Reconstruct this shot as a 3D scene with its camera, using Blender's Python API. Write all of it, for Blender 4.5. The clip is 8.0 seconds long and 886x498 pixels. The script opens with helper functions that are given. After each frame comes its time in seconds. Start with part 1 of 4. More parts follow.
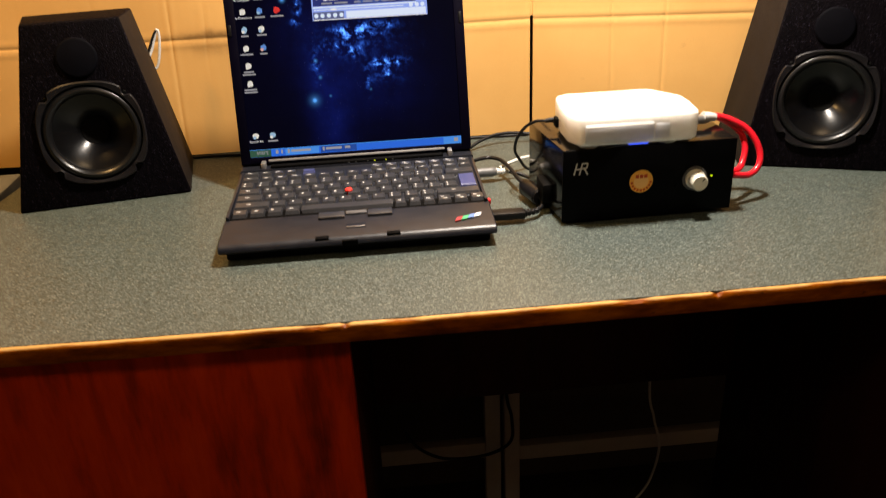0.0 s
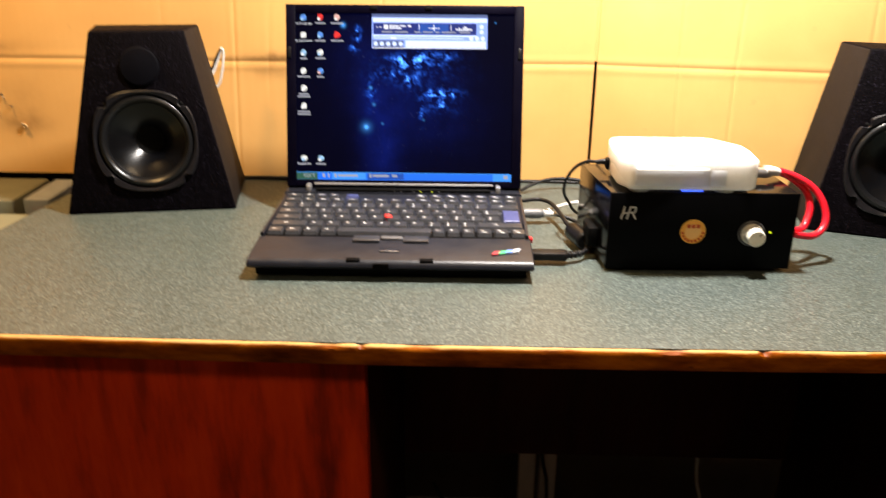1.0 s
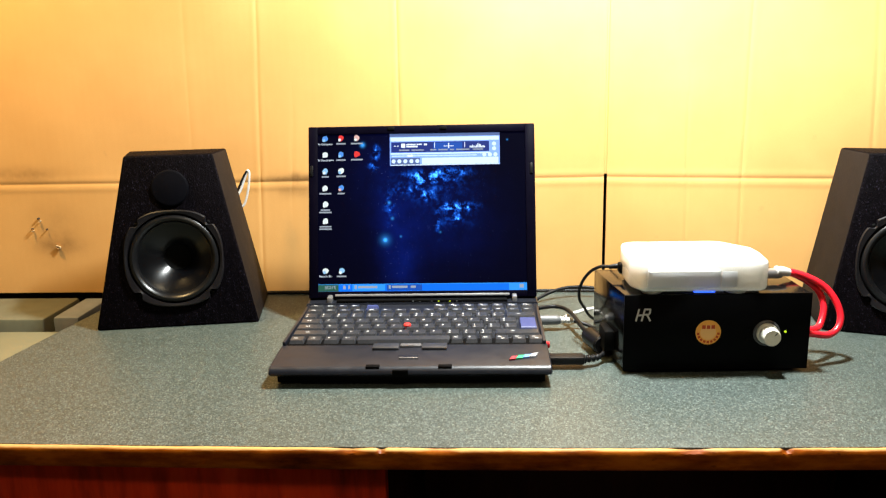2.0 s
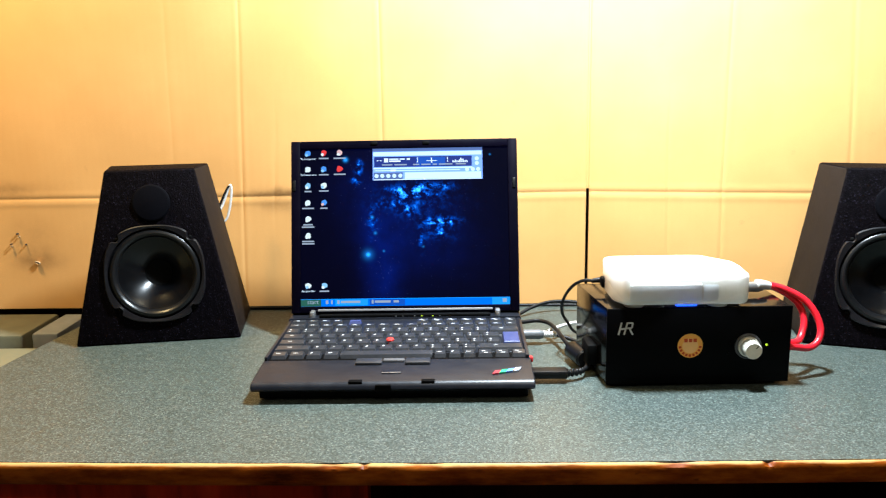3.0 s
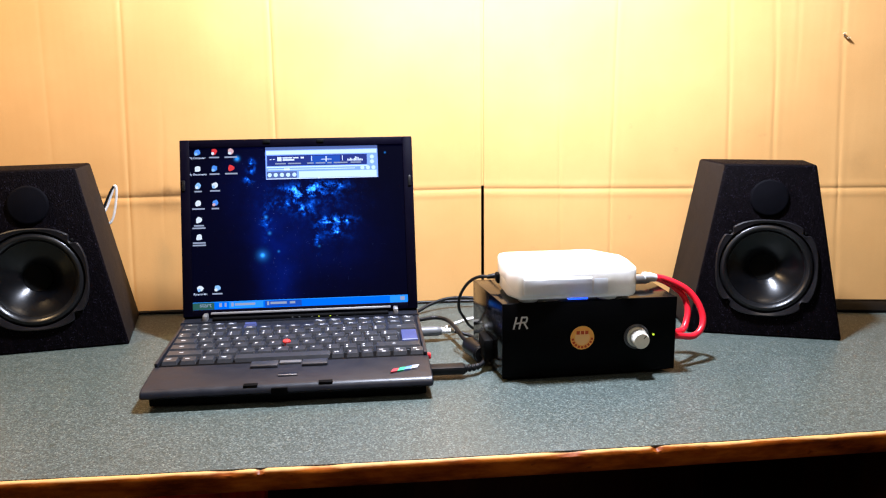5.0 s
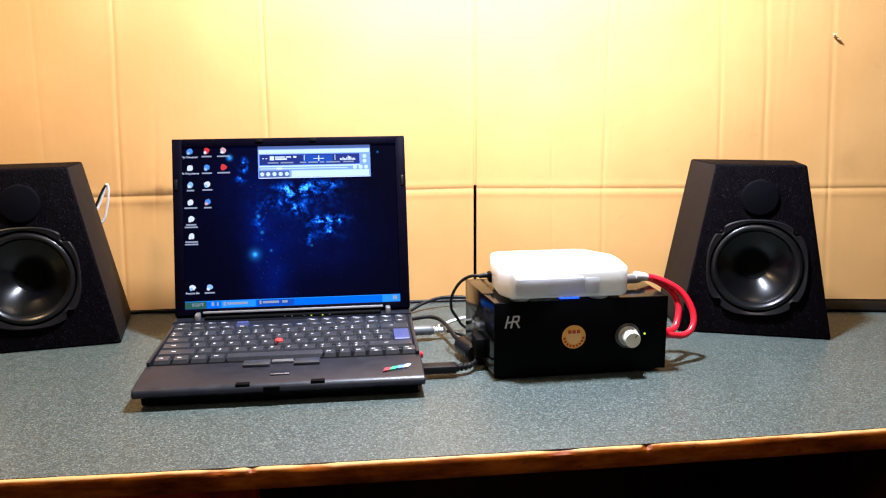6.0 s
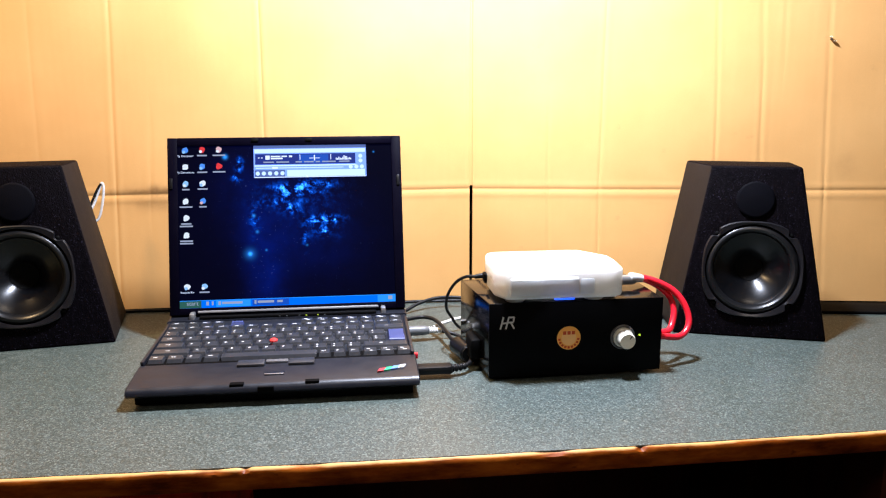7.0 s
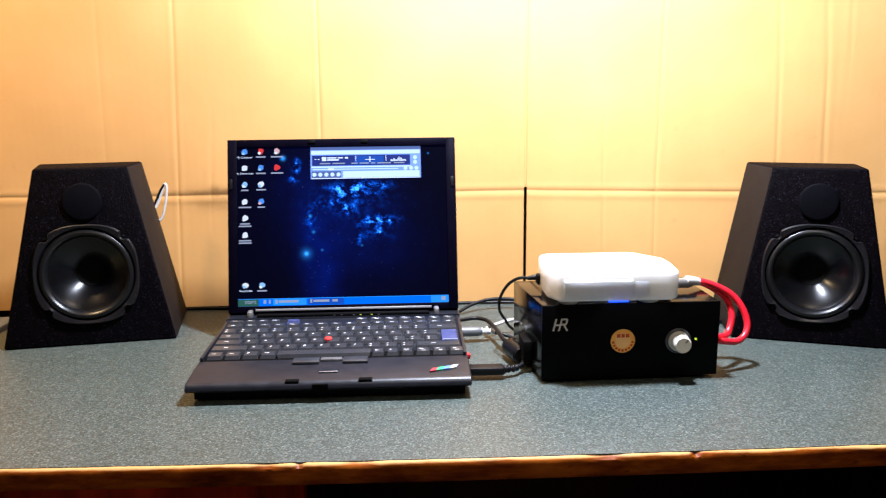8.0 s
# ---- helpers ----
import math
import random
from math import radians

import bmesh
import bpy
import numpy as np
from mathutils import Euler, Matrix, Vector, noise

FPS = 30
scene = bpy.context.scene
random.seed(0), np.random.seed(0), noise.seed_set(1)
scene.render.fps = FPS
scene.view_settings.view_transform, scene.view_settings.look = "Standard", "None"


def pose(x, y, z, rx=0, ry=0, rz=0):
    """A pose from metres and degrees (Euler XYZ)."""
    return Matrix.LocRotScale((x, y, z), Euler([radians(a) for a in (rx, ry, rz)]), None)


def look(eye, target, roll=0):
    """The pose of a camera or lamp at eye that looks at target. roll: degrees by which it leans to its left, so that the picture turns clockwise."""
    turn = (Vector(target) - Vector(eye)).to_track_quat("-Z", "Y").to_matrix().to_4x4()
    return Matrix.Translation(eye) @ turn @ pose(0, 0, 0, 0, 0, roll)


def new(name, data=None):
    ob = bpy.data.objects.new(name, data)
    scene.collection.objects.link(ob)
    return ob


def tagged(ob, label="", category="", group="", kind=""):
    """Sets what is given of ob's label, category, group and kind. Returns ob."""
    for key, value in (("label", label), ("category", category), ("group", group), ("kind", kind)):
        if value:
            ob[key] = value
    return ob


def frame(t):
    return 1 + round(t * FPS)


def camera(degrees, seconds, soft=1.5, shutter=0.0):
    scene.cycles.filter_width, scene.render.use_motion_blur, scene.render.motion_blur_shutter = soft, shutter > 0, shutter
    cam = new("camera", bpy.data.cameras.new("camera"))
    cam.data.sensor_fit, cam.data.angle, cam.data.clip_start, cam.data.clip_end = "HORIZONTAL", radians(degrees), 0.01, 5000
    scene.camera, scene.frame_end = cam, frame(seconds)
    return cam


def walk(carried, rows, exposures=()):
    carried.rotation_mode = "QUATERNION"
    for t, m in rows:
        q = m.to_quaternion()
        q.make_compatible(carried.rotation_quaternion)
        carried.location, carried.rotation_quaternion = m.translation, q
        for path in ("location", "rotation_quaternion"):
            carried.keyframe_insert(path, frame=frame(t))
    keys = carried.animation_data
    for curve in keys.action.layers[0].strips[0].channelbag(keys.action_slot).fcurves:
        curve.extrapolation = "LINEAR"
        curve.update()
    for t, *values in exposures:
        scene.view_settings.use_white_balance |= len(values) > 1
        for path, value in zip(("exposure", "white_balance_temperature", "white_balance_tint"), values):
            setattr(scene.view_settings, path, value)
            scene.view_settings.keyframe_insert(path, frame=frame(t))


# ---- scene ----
cam = camera(57.6, 8.0, soft=1.15, shutter=0.5)
PATH = [
    (0, (0.045, -0.578, 1.1), (0.166, 1.211, 0.213), -2.7),
    (0.2, (0.056, -0.57, 1.073), (0.16, 1.229, 0.206), -3.1),
    (0.3, (0.068, -0.567, 1.072), (0.154, 1.228, 0.195), -3.2),
    (0.5, (0.079, -0.57, 1.061), (0.152, 1.237, 0.207), 0.4),
    (0.7, (0.082, -0.564, 1.059), (0.113, 1.263, 0.246), 1.3),
    (1, (0.079, -0.564, 1.058), (0.032, 1.294, 0.321), 0.4),
    (1.2, (0.083, -0.575, 1.052), (0.004, 1.306, 0.376), -1.9),
    (1.5, (0.083, -0.586, 1.051), (-0.018, 1.337, 0.508), -1.4),
    (1.7, (0.083, -0.587, 1.05), (-0.018, 1.35, 0.559), -1.3),
    (3, (0.084, -0.587, 1.048), (0.025, 1.37, 0.637), -1.1),
    (3.5, (0.09, -0.586, 1.047), (0.179, 1.37, 0.636), -1.2),
    (4, (0.09, -0.586, 1.047), (0.244, 1.365, 0.637), -0.8),
    (4.5, (0.089, -0.586, 1.048), (0.262, 1.362, 0.631), -0.7),
    (6, (0.09, -0.589, 1.048), (0.292, 1.356, 0.628), -0.5),
    (6.5, (0.09, -0.588, 1.048), (0.3, 1.356, 0.628), -0.4),
    (7, (0.092, -0.588, 1.049), (0.301, 1.356, 0.627), -0.2),
    (7.3, (0.09, -0.585, 1.053), (0.209, 1.363, 0.618), -0.3),
    (7.5, (0.089, -0.59, 1.051), (0.126, 1.363, 0.623), -0.3),
    (8, (0.094, -0.591, 1.048), (0.166, 1.364, 0.633), -0.6),
]
walk(cam, [(t, look(eye, target, roll)) for t, eye, target, roll in PATH],
     exposures=[(0.0, -0.40, 7950, 14), (0.2, -0.26, 7900, 15), (0.5, 0.12, 7450, 18), (0.7, 0.16, 7350, 16), (1.0, 0.22, 7200, 13), (1.5, 0.16, 6900, 7), (3.0, 0.19, 5600, 1), (3.5, 0.13, 5580, 5), (4.5, 0.02, 5580, 15), (8.0, 0.02, 5580, 15)])

# ---- world and lights ----
world = bpy.data.worlds.new("world")
scene.world = world
world.use_nodes = True
world.node_tree.nodes["Background"].inputs[0].default_value = (1.0, 0.9, 0.8, 1)
world.node_tree.nodes["Background"].inputs[1].default_value = 0.02


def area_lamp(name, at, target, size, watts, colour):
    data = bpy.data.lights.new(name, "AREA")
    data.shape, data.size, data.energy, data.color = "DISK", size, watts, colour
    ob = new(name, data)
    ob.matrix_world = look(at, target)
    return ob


area_lamp("desk_lamp_light", (0.23, 0.185, 1.53), (0.24, 0.21, 0.8), 0.075, 25.5, (0.97, 0.97, 0.97))
area_lamp("warm_bulb_light", (-0.62, 0.23, 1.60), (-0.60, 0.40, 1.0), 0.07, 9.5, (1.0, 0.64, 0.27))
# unseen room fill, added to brighten the faces turned to the camera
area_lamp("room_fill_light", (0.35, -1.15, 2.38), (0.35, -0.9, 0.0), 0.35, 8.5, (1.0, 0.78, 0.52))


# ---- materials ----
class Net:
    """A small builder of node materials."""

    def __init__(self, name):
        self.mat = bpy.data.materials.new(name)
        self.mat.use_nodes = True
        self.tree = self.mat.node_tree
        self.bsdf = self.tree.nodes["Principled BSDF"]
        self.coords = self.tree.nodes.new("ShaderNodeTexCoord").outputs["Object"]

    def node(self, kind, **values):
        n = self.tree.nodes.new(kind)
        for key, value in values.items():
            n.inputs[key].default_value = value
        return n

    def link(self, a, b):
        self.tree.links.new(a, b)

    def scaled(self, s, coords=None):
        n = self.tree.nodes.new("ShaderNodeMapping")
        n.inputs["Scale"].default_value = s
        self.link(coords or self.coords, n.inputs["Vector"])
        return n.outputs[0]

    def noise(self, scale, detail=4.0, rough=0.55, stretch=(1, 1, 1)):
        n = self.node("ShaderNodeTexNoise", Scale=scale, Detail=detail, Roughness=rough)
        self.link(self.scaled(stretch), n.inputs["Vector"])
        return n.outputs["Fac"]

    def ramp(self, fac, stops):
        n = self.tree.nodes.new("ShaderNodeValToRGB")
        els = n.color_ramp.elements
        while len(els) < len(stops):
            els.new(0.5)
        for e, (p, c) in zip(els, stops):
            e.position, e.color = p, (*c, 1) if len(c) == 3 else c
        self.link(fac, n.inputs[0])
        return n.outputs[0]

    def math(self, op, a, b=None):
        n = self.tree.nodes.new("ShaderNodeMath")
        n.operation = op
        for i, v in enumerate((a, b)):
            if v is None:
                continue
            if isinstance(v, (int, float)):
                n.inputs[i].default_value = v
            else:
                self.link(v, n.inputs[i])
        return n.outputs[0]

    def mix(self, fac, a, b, blend="MIX"):
        n = self.tree.nodes.new("ShaderNodeMix")
        n.data_type, n.blend_type = "RGBA", blend
        for key, v in (("Factor", fac), ("A", a), ("B", b)):
            sock = [s for s in n.inputs if s.name == key and (s.type == "RGBA" if key in "AB" else s.type == "VALUE")][0]
            if isinstance(v, (int, float)):
                sock.default_value = v
            elif isinstance(v, tuple):
                sock.default_value = (*v, 1)
            else:
                self.link(v, sock)
        return [s for s in n.outputs if s.type == "RGBA"][0]

    def bump(self, height, strength, distance):
        n = self.node("ShaderNodeBump", Strength=strength, Distance=distance)
        self.link(height, n.inputs["Height"])
        self.link(n.outputs[0], self.bsdf.inputs["Normal"])

    def set(self, **values):
        for key, v in values.items():
            sock = self.bsdf.inputs[key.replace("_", " ")]
            if isinstance(v, (int, float)):
                sock.default_value = v
            elif isinstance(v, tuple):
                sock.default_value = (*v, 1)
            else:
                self.link(v, sock)
        return self


def plain(name, colour, rough=0.5, metal=0.0, vary=0.25, scale=60.0, bump=0.15, dist=0.0004, gloss=0.5):
    n = Net(name)
    n.set(Specular_IOR_Level=gloss)
    f = n.noise(scale, 5)
    g = n.noise(scale * 0.12, 3)
    both = n.math("ADD", n.math("MULTIPLY", f, 0.5), n.math("MULTIPLY", g, 0.5))
    lo, hi = tuple(c * (1 - vary) for c in colour), tuple(min(1, c * (1 + vary)) for c in colour)
    n.set(Base_Color=n.ramp(both, [(0.3, lo), (0.7, hi)]), Metallic=metal)
    n.set(Roughness=n.math("ADD", n.math("MULTIPLY", g, 0.25), rough - 0.12))
    n.bump(f, bump, dist)
    return n.mat


def glow(name, colour, strength):
    n = Net(name)
    n.set(Base_Color=(0.004, 0.004, 0.004), Specular_IOR_Level=0.1, Emission_Color=colour, Emission_Strength=strength, Roughness=0.4)
    return n.mat


def cardboard_material():
    n = Net("cardboard")
    fine = n.noise(900, 3)
    blotch = n.noise(7, 4)
    flute = n.node("ShaderNodeTexWave", Scale=30.0, Distortion=1.5, Detail=2.0)
    flute.bands_direction = "X"
    n.link(n.scaled((1, 0.02, 0.02)), flute.inputs["Vector"])
    base = n.ramp(blotch, [(0.3, (0.620, 0.333, 0.103)), (0.55, (0.670, 0.371, 0.122)), (0.75, (0.715, 0.405, 0.142))])
    base = n.mix(n.math("MULTIPLY", fine, 0.22), base, (0.33, 0.20, 0.08))
    # small scuffs and a smudge along the fold
    dirt = n.ramp(n.noise(26, 6, 0.7), [(0.66, (0, 0, 0)), (0.78, (1, 1, 1))])
    base = n.mix(n.math("MULTIPLY", dirt, 0.28), base, (0.24, 0.14, 0.055))
    # brown smudges along the fold
    split = n.tree.nodes.new("ShaderNodeSeparateXYZ")
    n.link(n.coords, split.inputs[0])
    for cx, cz, sx, sz, k in ((-0.165, 0.906, 0.050, 0.006, 0.75), (-0.163, 0.907, 0.006, 0.006, 0.8), (-0.165, 0.890, 0.03, 0.010, 0.40), (-0.495, 0.818, 0.030, 0.012, 0.55), (-0.50, 0.84, 0.03, 0.035, 0.25), (-0.53, 0.915, 0.05, 0.010, 0.5), (0.715, 0.935, 0.015, 0.02, 0.15)):
        a = n.math("DIVIDE", n.math("SUBTRACT", split.outputs[0], cx), sx)
        b = n.math("DIVIDE", n.math("SUBTRACT", split.outputs[2], cz), sz)
        d = n.math("POWER", 2.718, n.math("MULTIPLY", n.math("ADD", n.math("MULTIPLY", a, a), n.math("MULTIPLY", b, b)), -1.0))
        base = n.mix(n.math("MULTIPLY", n.math("MULTIPLY", d, n.noise(60, 5, 0.65)), 2.0 * k), base, (0.20, 0.10, 0.03))
    n.set(Base_Color=base, Roughness=0.72)
    n.set(Specular_IOR_Level=0.3)
    h = n.math("ADD", n.math("MULTIPLY", flute.outputs["Fac"], 0.06), n.math("MULTIPLY", n.noise(14, 3), 0.9))
    n.bump(n.math("ADD", h, n.math("MULTIPLY", fine, 0.15)), 0.35, 0.0012)
    return n.mat


def laminate_material():
    n = Net("grey_speckled_laminate")
    flake = n.node("ShaderNodeTexVoronoi", Scale=880.0)
    n.link(n.coords, flake.inputs["Vector"])
    tone = n.tree.nodes.new("ShaderNodeSeparateColor")
    n.link(flake.outputs["Color"], tone.inputs[0])
    speck = tone.outputs[0]
    big = n.noise(5, 4)
    base = n.ramp(speck, [(0.0, (0.012, 0.018, 0.015)), (0.35, (0.030, 0.043, 0.041)), (0.70, (0.059, 0.076, 0.071)), (0.90, (0.090, 0.113, 0.105)), (1.0, (0.155, 0.182, 0.165))])
    base = n.mix(n.math("MULTIPLY", big, 0.35), base, (0.052, 0.060, 0.042))
    light = n.ramp(n.noise(130, 3), [(0.62, (0, 0, 0)), (0.7, (1, 1, 1))])
    base = n.mix(n.math("MULTIPLY", light, 0.3), base, (0.125, 0.138, 0.12))
    n.set(Base_Color=base, Roughness=n.math("ADD", n.math("MULTIPLY", n.noise(9, 5), 0.2), 0.34))
    n.bump(n.math("ADD", n.noise(420, 3), n.noise(160, 2)), 0.35, 0.0004)
    return n.mat


def wood_material(name, dark, mid, light, stretch, rough=0.45, scale=22.0):
    n = Net(name)
    grain = n.noise(scale, 8, 0.65, stretch)
    streak = n.noise(scale * 0.3, 4, 0.5, stretch)
    f = n.math("ADD", n.math("MULTIPLY", grain, 0.6), n.math("MULTIPLY", streak, 0.4))
    base = n.ramp(f, [(0.33, dark), (0.5, mid), (0.68, light)])
    knots = n.ramp(n.noise(9, 3, 0.5, tuple(0.5 + 0.5 * s for s in stretch)), [(0.62, (0, 0, 0)), (0.76, (1, 1, 1))])
    base = n.mix(n.math("MULTIPLY", knots, 0.55), base, dark)
    n.set(Base_Color=base, Specular_IOR_Level=0.2, Roughness=n.math("ADD", n.math("MULTIPLY", streak, 0.2), rough - 0.1))
    n.bump(f, 0.25, 0.0006)
    return n.mat


def trim_material():
    """Varnished edging: red-brown, its upper arris pale with rubbed wood and a painted highlight."""
    n = Net("worn_orange_wood_edge")
    grain = n.noise(90, 7, 0.65, (0.25, 1, 1))
    patch = n.noise(16, 4, 0.55, (0.5, 1, 1))
    f = n.math("ADD", n.math("MULTIPLY", grain, 0.5), n.math("MULTIPLY", patch, 0.5))
    base = n.ramp(f, [(0.38, (0.065, 0.011, 0.0008)), (0.5, (0.20, 0.045, 0.002)), (0.62, (0.36, 0.100, 0.006))])
    specks = n.ramp(n.noise(150, 3, 0.5, (0.7, 1, 1)), [(0.68, (0, 0, 0)), (0.76, (1, 1, 1))])
    base = n.mix(n.math("MULTIPLY", specks, 0.6), base, (0.035, 0.010, 0.003))
    split = n.tree.nodes.new("ShaderNodeSeparateXYZ")
    n.link(n.coords, split.inputs[0])
    height = n.math("DIVIDE", n.math("SUBTRACT", split.outputs[2], 0.7475), 0.0022)
    arris_level = n.math("ADD", height, n.math("MULTIPLY", n.math("SUBTRACT", n.noise(70, 5, 0.6, (0.3, 1, 1)), 0.5), 2.0))
    rub_and_highlight = n.ramp(arris_level, [(0.25, (0, 0, 0)), (0.95, (1, 1, 1))])
    # one pale colour for both the bare wood and the highlight from above
    base = n.mix(n.math("MULTIPLY", rub_and_highlight, 0.85), base, (0.70, 0.42, 0.15))
    n.set(Base_Color=base, Specular_IOR_Level=0.10, Roughness=n.math("ADD", n.math("MULTIPLY", grain, 0.25), 0.30))
    n.bump(f, 0.2, 0.0005)
    return n.mat


def speaker_material():
    n = Net("black_stained_veneer")
    grain = n.noise(260, 5, 0.7, (1, 1, 0.35))
    pores = n.noise(720, 3, 0.6, (1, 1, 0.7))
    base = n.ramp(grain, [(0.35, (0.0008, 0.0005, 0.0010)), (0.6, (0.0018, 0.0012, 0.0019)), (0.75, (0.006, 0.0045, 0.007))])
    fleck = n.ramp(pores, [(0.62, (0, 0, 0)), (0.72, (1, 1, 1))])
    base = n.mix(n.math("MULTIPLY", fleck, 0.4), base, (0.070, 0.060, 0.095))
    n.set(Base_Color=base, Specular_IOR_Level=0.03, Roughness=n.math("ADD", n.math("MULTIPLY", grain, 0.25), 0.45))
    n.bump(n.math("ADD", grain, pores), 0.8, 0.0009)
    return n.mat


def wallpaper_material():
    """The picture on the laptop's screen: a dark sky with blue clouds and stars. Coordinates: x across, z up, in metres."""
    n = Net("screen_wallpaper")
    split = n.tree.nodes.new("ShaderNodeSeparateXYZ")
    n.link(n.coords, split.inputs[0])
    x, z = split.outputs[0], split.outputs[2]

    def spot(u, v, su, sv):
        a = n.math("DIVIDE", n.math("SUBTRACT", x, (u - 0.5) * SW), su * SW)
        b = n.math("DIVIDE", n.math("SUBTRACT", z, SZ + (1 - v) * SH), sv * SW)
        d = n.math("ADD", n.math("MULTIPLY", a, a), n.math("MULTIPLY", b, b))
        return n.math("POWER", 2.718, n.math("MULTIPLY", d, -1.0))

    def total(spots):
        out = None
        for s in spots:
            v = n.math("MULTIPLY", spot(*s[:4]), s[4])
            out = v if out is None else n.math("ADD", out, v)
        return out

    cloud = total([(0.53, 0.285, 0.055, 0.022, 1.5), (0.63, 0.25, 0.075, 0.018, 1.2), (0.47, 0.265, 0.04, 0.018, 0.9), (0.52, 0.40, 0.035, 0.022, 1.1), (0.66, 0.475, 0.05, 0.020, 1.6),
                   (0.71, 0.465, 0.04, 0.015, 1.0), (0.665, 0.535, 0.03, 0.018, 1.1), (0.58, 0.56, 0.012, 0.05, 0.8), (0.42, 0.36, 0.06, 0.014, 0.6), (0.283, 0.13, 0.014, 0.03, 1.2),
                   (0.27, 0.205, 0.02, 0.015, 0.9), (0.345, 0.47, 0.02, 0.05, 0.45), (0.55, 0.33, 0.15, 0.07, 0.16), (0.66, 0.52, 0.08, 0.05, 0.14), (0.50, 0.32, 0.03, 0.03, 0.7), (0.60, 0.30, 0.05, 0.012, 1.0)])
    haze = total([(0.40, 0.78, 0.085, 0.22, 0.95), (0.33, 0.5, 0.06, 0.16, 0.4), (0.50, 0.42, 0.24, 0.22, 0.5), (0.28, 0.2, 0.12, 0.15, 0.25), (0.66, 0.6, 0.2, 0.2, 0.25)])
    stars = total([(0.325, 0.676, 0.008, 0.008, 2.2), (0.325, 0.676, 0.022, 0.022, 0.5), (0.218, 0.07, 0.010, 0.010, 1.6), (0.345, 0.44, 0.007, 0.007, 1.0),
                   (0.36, 0.54, 0.007, 0.007, 0.7), (0.40, 0.655, 0.005, 0.005, 0.6), (0.915, 0.05, 0.004, 0.004, 0.8), (0.59, 0.63, 0.005, 0.005, 0.5)])
    swirl = n.noise(95, 11, 0.70)
    swirl.node.inputs["Distortion"].default_value = 0.2
    wisps = n.ramp(swirl, [(0.47, (0, 0, 0)), (0.57, (0.22, 0.22, 0.22)), (0.70, (1, 1, 1))])
    body = n.math("MULTIPLY", n.math("MULTIPLY", wisps, cloud), 2.6)
    dust = n.ramp(n.noise(700, 2, 0.5), [(0.735, (0, 0, 0)), (0.77, (1, 1, 1))])
    soft = n.math("MULTIPLY", haze, n.noise(40, 5))
    col = n.mix(1.0, (0.0004, 0.0004, 0.004), n.mix(soft, (0, 0, 0), (0.001, 0.006, 0.10)), "ADD")
    col = n.mix(1.0, col, n.mix(body, (0, 0, 0), (0.008, 0.12, 1.0)), "ADD")
    col = n.mix(1.0, col, n.mix(n.math("POWER", body, 2.6), (0, 0, 0), (0.10, 0.42, 0.80)), "ADD")
    col = n.mix(1.0, col, n.mix(n.math("MULTIPLY", stars, 0.45), (0, 0, 0), (0.05, 0.34, 1.0)), "ADD")
    col = n.mix(1.0, col, n.mix(n.math("MULTIPLY", dust, n.math("ADD", haze, 0.05)), (0, 0, 0), (0.12, 0.16, 0.4)), "ADD")
    n.set(Base_Color=(0.0006, 0.0006, 0.0012), Specular_IOR_Level=0.02, Roughness=0.3, Emission_Color=col, Emission_Strength=1.65)
    return n.mat


# the laptop's display, in the lid's own coordinates
SW, SH, SZ = 0.2470, 0.1875, 0.0122

CARD = cardboard_material()
CARD_EDGE = plain("cardboard_torn_edge", (0.62, 0.47, 0.27), 0.85, vary=0.2, scale=300)
DARK_CARD = plain("dark_gap", (0.03, 0.022, 0.014), 0.9)
LAMINATE = laminate_material()
TRIM = trim_material()
PANEL = wood_material("red_brown_veneer", (0.085, 0.0048, 0.0005), (0.45, 0.025, 0.0017), (0.62, 0.051, 0.0036), (1, 1, 0.16), 0.55, 42)
# veneer inside the leg space: its shade is put into the darker colour
SHADED_PANEL = wood_material("shaded_brown_veneer", (0.014, 0.003, 0.002), (0.036, 0.008, 0.004), (0.055, 0.013, 0.006), (1, 1, 0.12), 0.5, 30)
PLASTER = plain("off_white_plaster", (0.42, 0.37, 0.30), 0.85, vary=0.08, scale=40, bump=0.3)
CEIL = plain("white_ceiling_paint", (0.72, 0.70, 0.66), 0.9, vary=0.05, scale=30)
FLOOR = plain("dark_floor_tile", (0.03, 0.022, 0.018), 0.6, vary=0.3, scale=25)
WHITE_METAL = plain("white_painted_steel", (0.42, 0.38, 0.36), 0.5, vary=0.1, scale=60)
SPEAKER = speaker_material()
SPEAKER_LIT_SIDE = plain("lit_cabinet_side", (0.0105, 0.0078, 0.0068), 0.6, vary=0.35, scale=420, bump=0.4, gloss=0.12)
RUBBER = plain("black_rubber", (0.005, 0.005, 0.0055), 0.30, vary=0.2, scale=150, gloss=0.35)
CONE = plain("grey_coated_cone", (0.0017, 0.0018, 0.0023), 0.22, vary=0.25, scale=120, gloss=0.34)
FLANGE = plain("black_plastic_flange", (0.0060, 0.0056, 0.0068), 0.34, vary=0.25, scale=200, gloss=0.30)
CLOTH = plain("black_tweeter_mesh", (0.0010, 0.0010, 0.0022), 0.7, vary=0.3, scale=900, bump=0.5, gloss=0.05)
SHELL = plain("charcoal_laptop_plastic", (0.0086, 0.0098, 0.0145), 0.36, vary=0.18, scale=700, bump=0.25, dist=0.0002, gloss=0.35)
LID_BLACK = plain("black_lid_plastic", (0.0012, 0.0009, 0.0040), 0.40, vary=0.15, scale=300, gloss=0.04)
SATIN = plain("satin_black_panel", (0.0010, 0.0010, 0.0013), 0.5, vary=0.2, scale=40, bump=0.05, gloss=0.05)
